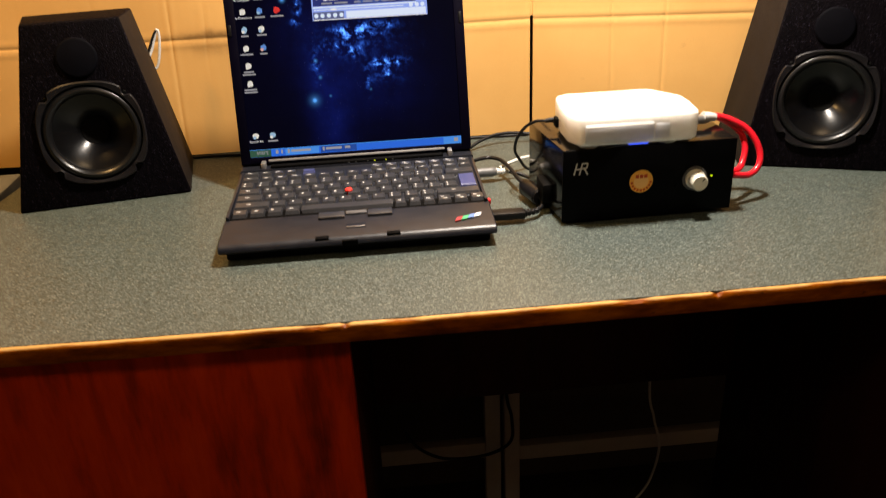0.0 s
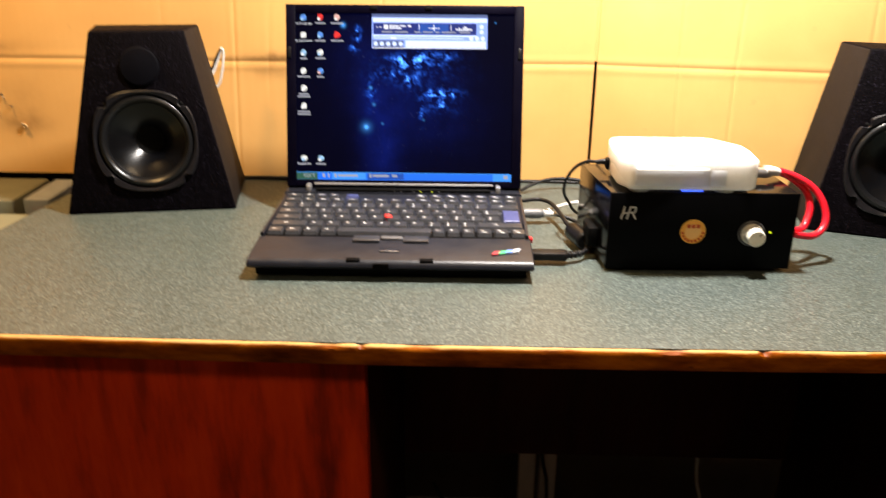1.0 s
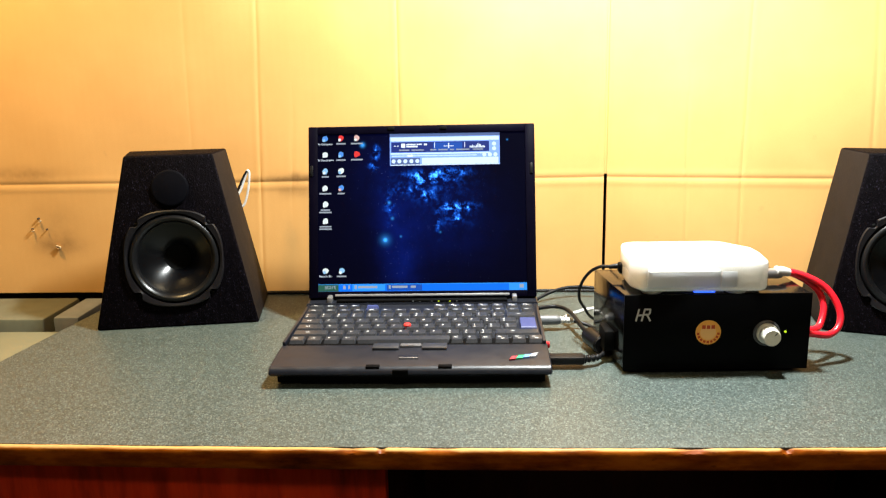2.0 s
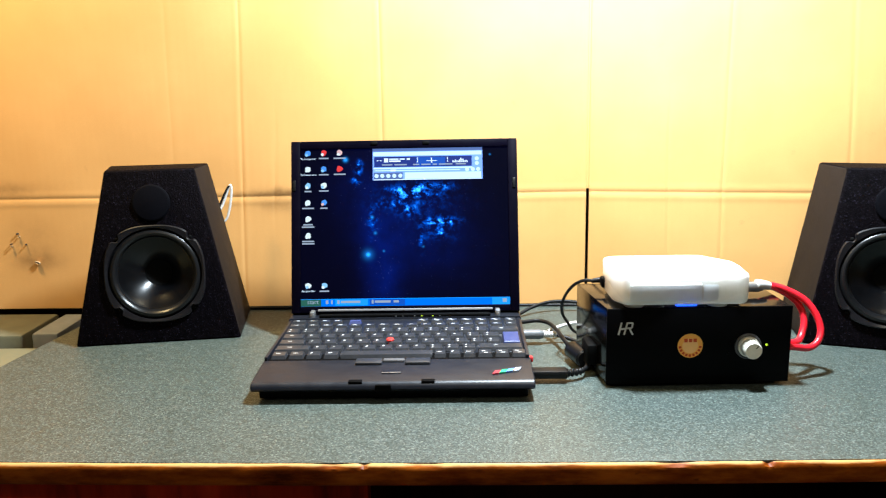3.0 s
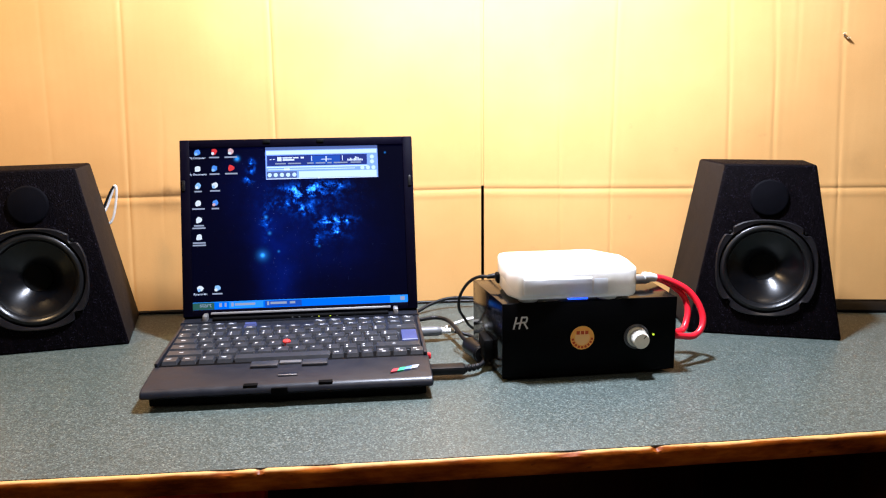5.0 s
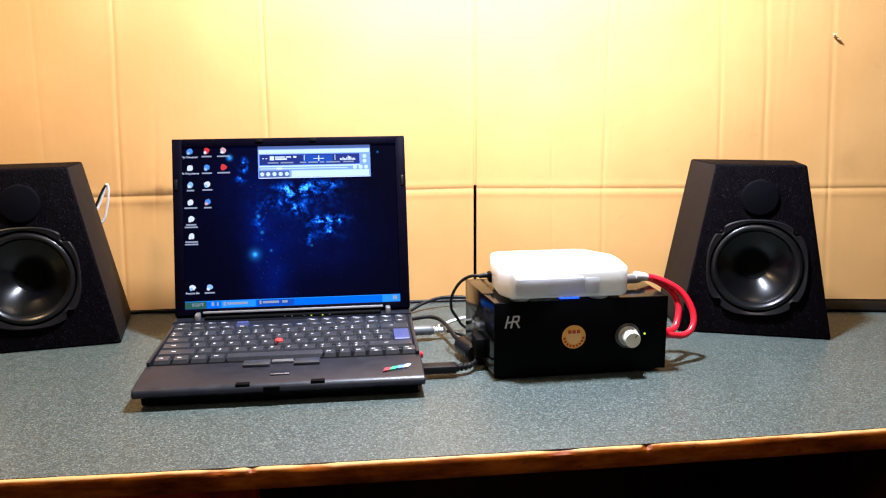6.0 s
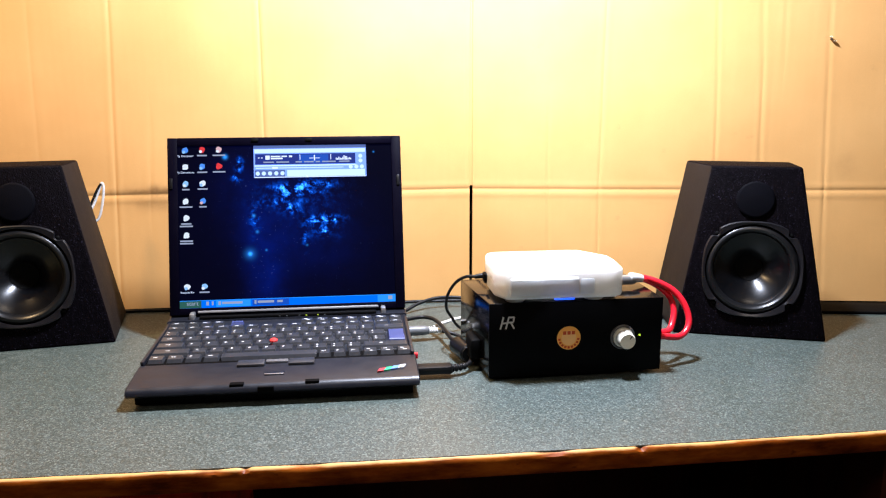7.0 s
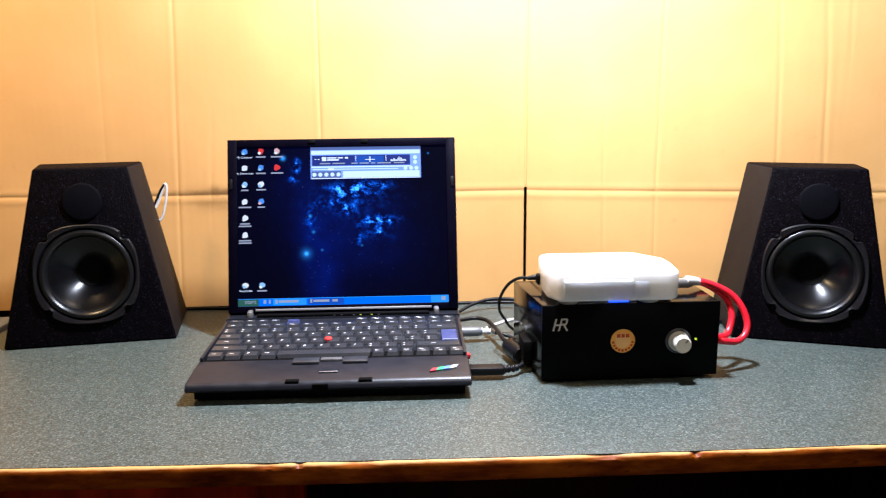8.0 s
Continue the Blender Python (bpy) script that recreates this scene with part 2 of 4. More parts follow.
KEYCAP = plain("dark_grey_keycap", (0.027, 0.028, 0.032), 0.32, vary=0.2, scale=300)
KEY_BLUE = plain("blue_keycap", (0.030, 0.040, 0.13), 0.5, vary=0.12, scale=300)
LEGEND = plain("white_key_legend", (0.60, 0.61, 0.62), 0.5, vary=0.05)
WELL = plain("keyboard_well", (0.0012, 0.0012, 0.0014), 0.7, gloss=0.05)
SILVER = plain("brushed_silver", (0.56, 0.55, 0.54), 0.34, 0.85, vary=0.12, scale=300)
GREY_BAR = plain("silver_grey_plastic", (0.24, 0.24, 0.25), 0.4, 0.3, vary=0.12, scale=200)
GREY_MID = plain("mid_grey_plastic", (0.075, 0.075, 0.08), 0.4, vary=0.12, scale=200)
RED = plain("red_rubber_cap", (0.62, 0.025, 0.02), 0.6, vary=0.15, scale=400)
GLOSS = plain("black_glossy_acrylic", (0.0022, 0.0022, 0.0026), 0.16, vary=0.2, scale=8, bump=0.02)
CREAM = plain("champagne_aluminium_knob", (0.80, 0.77, 0.66), 0.34, 0.15, vary=0.08, scale=300)
STICKER = plain("orange_paper_sticker", (0.90, 0.44, 0.065), 0.6, vary=0.08, scale=200)
STICKER_INK = plain("red_orange_ink", (0.55, 0.06, 0.005), 0.6, vary=0.1)
STICKER_PALE = plain("pale_orange_ink", (0.92, 0.56, 0.20), 0.6, vary=0.06)
WHITE = plain("white_gloss_plastic", (0.82, 0.82, 0.80), 0.28, vary=0.03, scale=30, bump=0.05)
FROST = plain("frosted_grey_plastic", (0.82, 0.86, 0.90), 0.30, vary=0.10, scale=60)
FOOT = plain("translucent_rubber_foot", (0.42, 0.41, 0.38), 0.35, vary=0.1)
for soft_plastic in (WHITE, FROST):
    shader = soft_plastic.node_tree.nodes["Principled BSDF"]
    shader.inputs["Subsurface Weight"].default_value = 0.75
    shader.inputs["Subsurface Radius"].default_value = (1.0, 1.0, 1.0)
    shader.inputs["Subsurface Scale"].default_value = 0.02
CABLE = plain("black_cable_sheath", (0.0045, 0.0045, 0.005), 0.42, vary=0.2, scale=300, gloss=0.22)
CABLE_WHITE = plain("white_cable_sheath", (0.52, 0.51, 0.49), 0.42, vary=0.1, scale=300)
CABLE_GREY = plain("grey_plug_plastic", (0.085, 0.088, 0.092), 0.42, vary=0.15, scale=200)
CABLE_RED = plain("red_cable_sheath", (0.60, 0.010, 0.022), 0.30, vary=0.1, scale=200)
LOGO_RED = plain("logo_red", (0.36, 0.04, 0.05), 0.4)
LOGO_GREEN = plain("logo_green", (0.04, 0.34, 0.16), 0.4)
LOGO_BLUE = plain("logo_blue", (0.10, 0.20, 0.48), 0.4)
LOGO_WHITE = plain("logo_white", (0.50, 0.53, 0.60), 0.4)
BLACK = plain("matt_black_plastic", (0.0018, 0.0018, 0.0018), 0.6, gloss=0.06)
PALE_TOP = plain("pale_cream_table_top", (0.16, 0.155, 0.095), 0.4, vary=0.08, scale=20)
GREY_GREEN = plain("grey_green_folder", (0.085, 0.085, 0.055), 0.55, vary=0.3, scale=40)
PALE_BLUE = plain("pale_blue_plastic", (0.15, 0.17, 0.19), 0.45, vary=0.2)
LED_GREEN = glow("green_led", (0.62, 0.80, 0.02), 1.2)
LED_BLUE = glow("blue_led", (0.03, 0.10, 1.0), 2.2)


# ---- mesh helpers ----
def mesh_of(bm, name, mats, smooth=True):
    bmesh.ops.recalc_face_normals(bm, faces=bm.faces)
    me = bpy.data.meshes.new(name)
    bm.to_mesh(me)
    bm.free()
    for m in mats if isinstance(mats, (list, tuple)) else [mats]:
        me.materials.append(m)
    if smooth:
        me.shade_smooth()
        me.set_sharp_from_angle(angle=radians(38))
    return me


def part(name, bm, material, parent=None, label="", m=None):
    """Links a bmesh as one mesh object, under a thing or a part if given."""
    ob = new(name, mesh_of(bm, name, material))
    if parent:
        ob.parent = parent
    if m is not None:
        ob.matrix_basis = m
    return tagged(ob, label)


def thing(name, m, label, category, group="", kind=""):
    ob = new(name)
    ob.empty_display_size = 0.02
    ob.matrix_basis = m
    return tagged(ob, label, category, group, kind)


def box(lo, hi, bevel=0.0, bm=None, mat=0, segs=2):
    """A box between two corners, its edges rounded."""
    bm = bm or bmesh.new()
    lo, hi = Vector(lo), Vector(hi)
    made = bmesh.ops.create_cube(bm, size=1, matrix=Matrix.Translation((lo + hi) / 2) @ Matrix.Diagonal((*(hi - lo), 1)))["verts"]
    faces = {f for v in made for f in v.link_faces}
    for f in faces:
        f.material_index = mat
    if bevel:
        edges = list({e for v in made for e in v.link_edges})
        bmesh.ops.bevel(bm, geom=edges, offset=bevel, segments=segs, profile=0.5, affect="EDGES")
    return bm


def prism(outline, lo, hi, bevel=0.0, bm=None, mat=0, segs=2):
    """An outline in x and y, raised from z = lo to hi."""
    bm = bm or bmesh.new()
    verts = [bm.verts.new((x, y, lo)) for x, y in outline]
    face = bm.faces.new(verts)
    up = bmesh.ops.extrude_face_region(bm, geom=[face])["geom"]
    top = [v for v in up if isinstance(v, bmesh.types.BMVert)]
    bmesh.ops.translate(bm, verts=top, vec=(0, 0, hi - lo))
    every = verts + top
    for f in {f for v in every for f in v.link_faces}:
        f.material_index = mat
    if bevel:
        bmesh.ops.bevel(bm, geom=list({e for v in every for e in v.link_edges}), offset=bevel, segments=segs, profile=0.5, affect="EDGES")
    return bm


def lathe(profile, n=32, bm=None, m=None, mat=0):
    """A profile of (radius, height) turned round the z axis."""
    bm = bm or bmesh.new()
    rings = []
    for r, h in profile:
        if r < 1e-6:
            rings.append([bm.verts.new((0, 0, h))])
        else:
            rings.append([bm.verts.new((r * math.cos(2 * math.pi * i / n), r * math.sin(2 * math.pi * i / n), h)) for i in range(n)])
    for a, b in zip(rings, rings[1:]):
        for i in range(n):
            j = (i + 1) % n
            quad = [a[i % len(a)], a[j % len(a)], b[j % len(b)], b[i % len(b)]]
            quad = list(dict.fromkeys(quad))
            if len(quad) > 2:
                bm.faces.new(quad).material_index = mat
    if m is not None:
        bmesh.ops.transform(bm, matrix=m, verts=[v for ring in rings for v in ring])
    return bm


def glide(points, steps=8):
    """A smooth line through the points."""
    pts = [Vector(p) for p in points]
    pts = [2 * pts[0] - pts[1], *pts, 2 * pts[-1] - pts[-2]]
    out = []
    for a, b, c, d in zip(pts, pts[1:], pts[2:], pts[3:]):
        for i in range(steps):
            t = i / steps
            out.append(0.5 * (2 * b + (c - a) * t + (2 * a - 5 * b + 4 * c - d) * t * t + (3 * b - a - 3 * c + d) * t ** 3))
    return [*out, pts[-2]]


def tube(points, radius, n=10, bm=None, steps=8, mat=0):
    """A round cable along the points; radius may be a function of the way from 0 to 1."""
    bm = bm or bmesh.new()
    line = glide(points, steps)
    side, rings = None, []
    for i, p in enumerate(line):
        ahead = (line[min(i + 1, len(line) - 1)] - line[max(i - 1, 0)]).normalized()
        if side is None:
            side = ahead.orthogonal().normalized()
        side = (side - ahead * side.dot(ahead)).normalized()
        other = ahead.cross(side)
        r = radius(i / (len(line) - 1)) if callable(radius) else radius
        rings.append([bm.verts.new(p + r * (math.cos(2 * math.pi * k / n) * side + math.sin(2 * math.pi * k / n) * other)) for k in range(n)])
    for a, b in zip(rings, rings[1:]):
        for k in range(n):
            bm.faces.new((a[k], a[(k + 1) % n], b[(k + 1) % n], b[k])).material_index = mat
    bm.faces.new(rings[0]).material_index = mat
    bm.faces.new(rings[-1]).material_index = mat
    return bm


def surface(xs, zs, place, bm=None):
    """A grid whose corners are place(x, z)."""
    bm = bm or bmesh.new()
    rows = [[bm.verts.new(place(x, z)) for x in xs] for z in zs]
    for a, b in zip(rows, rows[1:]):
        for i in range(len(xs) - 1):
            bm.faces.new((a[i], a[i + 1], b[i + 1], b[i]))
    return bm


def dense(lo, hi, step, near=(), width=0.012, fine=0.0015):
    """Places from lo to hi, closer together near the given ones."""
    vals = set(np.round(np.arange(lo, hi, step), 5)) | {lo, hi}
    for c in near:
        vals |= {round(v, 5) for v in np.arange(c - width, c + width, fine) if lo < v < hi}
    return sorted(float(v) for v in vals)


# wall colour darkened to carry the shade seen below the desk
SHADED_WALL = plain("shaded_brown_wall", (0.05, 0.035, 0.025), 0.8, vary=0.2, scale=30)

DESK = 0.75


# ---- room ----
def setting(name, bm, material, label, category="structure"):
    ob = new(name, mesh_of(bm, name, material))
    return tagged(ob, label, category, kind="structure")


setting("floor", box((-2.2, -2.6, -0.05), (2.4, 0.62, 0.0)), FLOOR, "dark plain floor under the desk")
setting("wall_north", box((-2.2, 0.62, -0.05), (2.4, 0.70, 2.5)), SHADED_WALL, "plain wall behind the cardboard sheets, darkened for the shade below the desk")
setting("wall_south", box((-2.2, -2.68, -0.05), (2.4, -2.60, 2.5)), PLASTER, "plain plaster wall behind the camera")
setting("wall_west", box((-2.28, -2.68, -0.05), (-2.2, 0.70, 2.5)), PLASTER, "plain plaster wall")
setting("wall_east", box((2.4, -2.68, -0.05), (2.48, 0.70, 2.5)), PLASTER, "plain plaster wall")
setting("ceiling", box((-2.28, -2.68, 2.5), (2.48, 0.70, 2.56)), CEIL, "plain white ceiling")


# ---- desk ----
def desk_left(y):
    return -0.458 + 0.13 * y


def desk_bow(x):
    """The front edge is slightly hollow towards its ends."""
    return min(0.006, 0.0042 * ((x - 0.11) / 0.36) ** 2)


def build_desk():
    desk = thing("desk", pose(0, 0, 0), "wooden desk with a grey speckled top and worn orange edge", "desk")
    front = [(x, desk_bow(x) + 0.0052) for x in np.linspace(desk_left(0.012), 1.35, 40).tolist()]
    outline = front + [(1.35, 0.50), (desk_left(0.50), 0.50)]
    part("desktop", prism(outline, DESK - 0.018, DESK), LAMINATE, desk, "grey-green speckled laminate worktop")
    # front edge: a rounded strip with dents and two notches
    bm = bmesh.new()
    xs = dense(-0.456, 1.35, 0.006, (0.0, 0.319), 0.02, 0.0012)
    profile = [(0.0050, -0.0060), (0.0046, -0.0008), (0.0036, 0.0002), (0.0018, -0.0007), (0.0004, -0.0026), (0.0, -0.0060), (0.0002, -0.0150), (0.0012, -0.0176), (0.003, -0.0186), (0.0120, -0.0186)]
    rings = []
    for x in xs:
        wear = 0.0009 * noise.noise((x * 35, 1.3, 0)) + 0.0006 * noise.noise((x * 120, 4.1, 0))
        dent = -0.0030 * math.exp(-((x - 0.319) / 0.0035) ** 2) - 0.0028 * math.exp(-((x - 0.0) / 0.004) ** 2)
        dent -= 0.0018 * max(0, noise.noise((x * 18, 7.7, 0)) - 0.35) * 4
        ring = []
        for k, (y, z) in enumerate(profile):
            upper = max(0.0, 1 - abs(k - 2.5) / 2.5)
            ring.append(bm.verts.new((x, desk_bow(x) + y + (-0.8 * wear - 0.6 * dent) * upper, DESK + z + (wear + dent) * upper)))
        rings.append(ring)
    for a, b in zip(rings, rings[1:]):
        for k in range(len(profile) - 1):
            bm.faces.new((a[k], a[k + 1], b[k + 1], b[k]))
    part("edge_strip", bm, TRIM, desk, "worn and chipped orange-brown wood edging")
    part("pedestal_front", box((-0.445, 0.020, 0.06), (0.0, 0.038, 0.7315), 0.0012), PANEL, desk, "red-brown wood-grain cupboard front")
    part("pedestal_side", box((-0.016, 0.0385, 0.0), (-0.001, 0.44, 0.7315), 0.001), SHADED_PANEL, desk)
    part("pedestal_side", box((-0.445, 0.0385, 0.0), (-0.430, 0.44, 0.7315), 0.001), PANEL, desk)
    part("plinth", box((-0.4295, 0.05, 0.0), (-0.0165, 0.066, 0.06), 0.001), SHADED_PANEL, desk)
    part("side_panel", box((0.555, 0.03, 0.0), (0.575, 0.44, 0.7315), 0.001), SHADED_PANEL, desk, "brown side panel, darkened for the shade under the desk")
    part("back_panel", box((-0.0005, 0.425, 0.345), (0.5545, 0.440, 0.7315), 0.001), SHADED_PANEL, desk, "brown panel across the leg space, darkened for the shade there")
    return desk


build_desk()


def build_steel_frame():
    rack = thing("steel_frame", pose(0, 0, 0), "white painted steel legs and rails behind the desk", "metal frame")
    for x in (0.175, 0.208):
        part("post", box((x, 0.50, 0.0), (x + 0.026, 0.526, 0.62), 0.002), WHITE_METAL, rack)
    part("rail", box((-0.10, 0.5005, 0.158), (0.1748, 0.520, 0.190), 0.002), WHITE_METAL, rack)
    part("rail", box((0.2342, 0.5005, 0.146), (0.70, 0.520, 0.176), 0.002), WHITE_METAL, rack)
    return rack


build_steel_frame()


def loose_cable(name, points, radius, material, label, group="", steps=8):
    ob = new(name, mesh_of(tube(points, radius, 10, steps=steps), name, material))
    return tagged(ob, label, "cable", group)


loose_cable("cable", [(0.206, 0.47, 0.729), (0.206, 0.472, 0.60), (0.207, 0.48, 0.33), (0.217, 0.48, 0.255), (0.214, 0.48, 0.205), (0.172, 0.48, 0.182), (0.105, 0.48, 0.182), (0.06, 0.485, 0.206), (0.04, 0.49, 0.24)],
            0.0028, CABLE, "black cable hanging in a loop under the desk")
loose_cable("cable", [(0.445, 0.47, 0.729), (0.445, 0.472, 0.60), (0.446, 0.48, 0.31), (0.459, 0.48, 0.228), (0.473, 0.48, 0.165), (0.461, 0.48, 0.091), (0.435, 0.48, 0.045), (0.40, 0.48, 0.004)],
            0.0022, CABLE_WHITE, "thin white cable hanging under the desk")


# ---- cardboard sheets on the wall ----
FOLD = 0.9020
SLIT = 0.2425


def card_y(x):
    """The wall of cardboard bends towards the desk at the slit."""
    return 0.462 if x < SLIT else 0.462 - 0.168 * (x - SLIT)


def build_cardboard(name, x0, x1, z0, creases, label):
    sheet = thing(name, pose(0, 0, 0), label, "cardboard sheet", "cardboard sheets along the wall")

    def place(x, z):
        y = card_y(x)
        dz = z - FOLD - 0.0015 * noise.noise((x * 4, 0.3, 1.0))
        y += 0.0006 * math.exp(-(dz / 0.0018) ** 2) - 0.0003 * math.exp(-((dz - 0.006) / 0.004) ** 2) - 0.0004 * math.exp(-((dz + 0.007) / 0.004) ** 2)
        for cx, lean, depth, lo, hi, wide in creases:
            if lo < z < hi:
                end = min(1.0, (z - lo) / 0.03, (hi - z) / 0.03)
                d = x - cx - lean * (z - FOLD) - 0.0015 * noise.noise((cx * 50, z * 9, 0.0))
                y += 0.32 * end * depth * (math.exp(-(d / (0.0016 * wide)) ** 2) - 0.4 * math.exp(-((d - 0.005 * wide) / (0.003 * wide)) ** 2) - 0.4 * math.exp(-((d + 0.005 * wide) / (0.003 * wide)) ** 2))
        y += 0.0035 * noise.noise((x * 3.1, z * 2.3, 5.0)) + 0.0012 * noise.noise((x * 11, z * 8, 2.0))
        return (x, y, z)

    xs = dense(x0, x1, 0.012, [c[0] + dx for c in creases for dx in (-0.006, 0.0, 0.006)], 0.010, 0.0013)
    zs = dense(z0, 1.75, 0.03, [FOLD], 0.016, 0.0014)
    bm = surface(xs, zs, place)
    # thickness
    made = bmesh.ops.extrude_face_region(bm, geom=list(bm.faces))["geom"]
    bmesh.ops.translate(bm, verts=[v for v in made if isinstance(v, bmesh.types.BMVert)], vec=(0, 0.006, 0))
    part("sheet", bm, CARD, sheet)
    return sheet


ALL = (0.0, 2.0)
left_sheet = build_cardboard("cardboard_sheet", -0.98, SLIT - 0.0018, DESK + 0.0015, [
    (-0.2105, 0.040, 0.0018, *ALL, 1.0), (-0.1685, 0.08, 0.0008, 0.86, 1.02, 1.2), (-0.0243, 0.008, 0.0020, *ALL, 1.0), (-0.30, 0.02, 0.0005, *ALL, 1.5), (0.2385, -0.023, 0.0012, FOLD, 2.0, 1.2)],
    "brown corrugated cardboard sheet with fold lines, standing against the wall")
right_sheet = build_cardboard("cardboard_sheet", SLIT + 0.0022, 1.32, DESK + 0.004, [
    (0.2465, 0.0, 0.0010, FOLD, 2.0, 1.2), (0.3425, -0.02, 0.0013, 0.6, 1.02, 1.0), (0.4086, 0.0, 0.0013, *ALL, 1.0), (0.5545, -0.044, 0.0013, *ALL, 1.0), (0.6112, -0.052, 0.0014, *ALL, 1.1),
    (0.639, -0.055, 0.0007, 1.06, 2.0, 1.0), (0.6925, -0.058, 0.0013, *ALL, 1.1), (0.86, 0.0, 0.0014, *ALL, 1.0)],
    "brown corrugated cardboard sheet with fold lines, bent forward along the wall")
# the seam above the slit
seam = surface([SLIT - 0.0022, SLIT - 0.0008, SLIT + 0.001, SLIT + 0.0027], [FOLD + 0.004 + 0.1 * i for i in range(9)],
               lambda x, z: (x, card_y(x) + (0.002 if abs(x - SLIT) < 0.002 else 0.0005) + 0.0035 * noise.noise((x * 3.1, z * 2.3, 5.0)), z))
part("seam", seam, CARD, left_sheet, "folded seam of the cardboard")


def torn_flap(parent, x, z, size, turn, seed):
    """A scrap of torn paper that stands off the cardboard."""
    rng = random.Random(seed)
    bm = bmesh.new()
    n = 9
    y = card_y(x) - 0.003
    ring = []
    for i in range(n):
        a = 2 * math.pi * i / n
        r = size * (0.55 + 0.5 * rng.random())
        px, pz = r * math.cos(a), 0.6 * r * math.sin(a)
        ca, sa = math.cos(turn), math.sin(turn)
        ring.append(bm.verts.new((x + px * ca - pz * sa, y - 0.0018 * rng.random(), z + px * sa + pz * ca)))
    mid = bm.verts.new((x, y + 0.004, z))
    for i in range(n):
        bm.faces.new((ring[i], ring[(i + 1) % n], mid))
    made = bmesh.ops.extrude_face_region(bm, geom=list(bm.faces))["geom"]
    bmesh.ops.translate(bm, verts=[v for v in made if isinstance(v, bmesh.types.BMVert)], vec=(0, 0.0015, 0))
    return part("torn_flap", bm, CARD_EDGE, parent, "torn paper scrap on the cardboard")


def hole(parent, x, z, size, seed):
    rng = random.Random(seed)
    y = card_y(x) - 0.0042
    bm = bmesh.new()
    ring = [bm.verts.new((x + size * (0.5 + 0.6 * rng.random()) * math.cos(0.7 * i), y, z + size * (0.5 + 0.6 * rng.random()) * math.sin(0.7 * i))) for i in range(9)]
    bm.faces.new(ring)
    made = bmesh.ops.extrude_face_region(bm, geom=list(bm.faces))["geom"]
    bmesh.ops.translate(bm, verts=[v for v in made if isinstance(v, bmesh.types.BMVert)], vec=(0, 0.004, 0))
    return part("hole", bm, DARK_CARD, parent, "small dark hole in the cardboard")


torn_flap(right_sheet, 0.6865, 1.089, 0.0019, 0.3, 1)
torn_flap(right_sheet, 0.6815, 1.094, 0.0016, 1.2, 2)
hole(right_sheet, 0.6825, 1.091, 0.0010, 3)
torn_flap(left_sheet, -0.4950, 0.8165, 0.0042, -0.5, 5)
torn_flap(left_sheet, -0.5280, 0.8395, 0.0020, 0.2, 6)
torn_flap(left_sheet, -0.5165, 0.8530, 0.0018, 0.9, 9)
hole(left_sheet, -0.5185, 0.8565, 0.0016, 7)
hole(left_sheet, -0.5285, 0.8425, 0.0012, 8)
hole(left_sheet, -0.5085, 0.8415, 0.0011, 10)

# a long flat black strip at the foot of the right-hand sheet
rail_m = pose(0.60, card_y(0.60) - 0.004, DESK, 0, 0, math.degrees(math.atan(-0.168)))
tagged(part("black_strip", box((0.0, -0.044, 0.0), (0.60, 0.0, 0.0040), 0.0012), BLACK, m=rail_m), "flat black strip along the foot of the cardboard", "cable duct")

# ---- low table beside the desk, with clutter ----
side = thing("side_table", pose(0, 0, 0), "low pale cream table standing beside the desk", "table")
part("tabletop", prism([(-1.15, -0.15), (desk_left(-0.15) - 0.012, -0.15), (desk_left(0.345) - 0.012, 0.345), (-1.15, 0.345)], 0.705, 0.735, 0.003), PALE_TOP, side)
for lx in (-1.12, -0.53):
    for ly in (-0.12, 0.29):
        part("leg", box((lx, ly, 0.0), (lx + 0.035, ly + 0.035, 0.7052), 0.002), PALE_TOP, side)
tagged(part("storage_box", box((-0.98, 0.355, 0.0), (-0.47, 0.452, 0.7475), 0.004), GREY_GREEN), "dull grey-green storage box behind the low table", "box")
tagged(part("plastic_case", box((-0.462, 0.362, 0.0), (-0.428, 0.45, 0.7475), 0.004), PALE_BLUE), "pale blue plastic case standing beside the desk", "case")


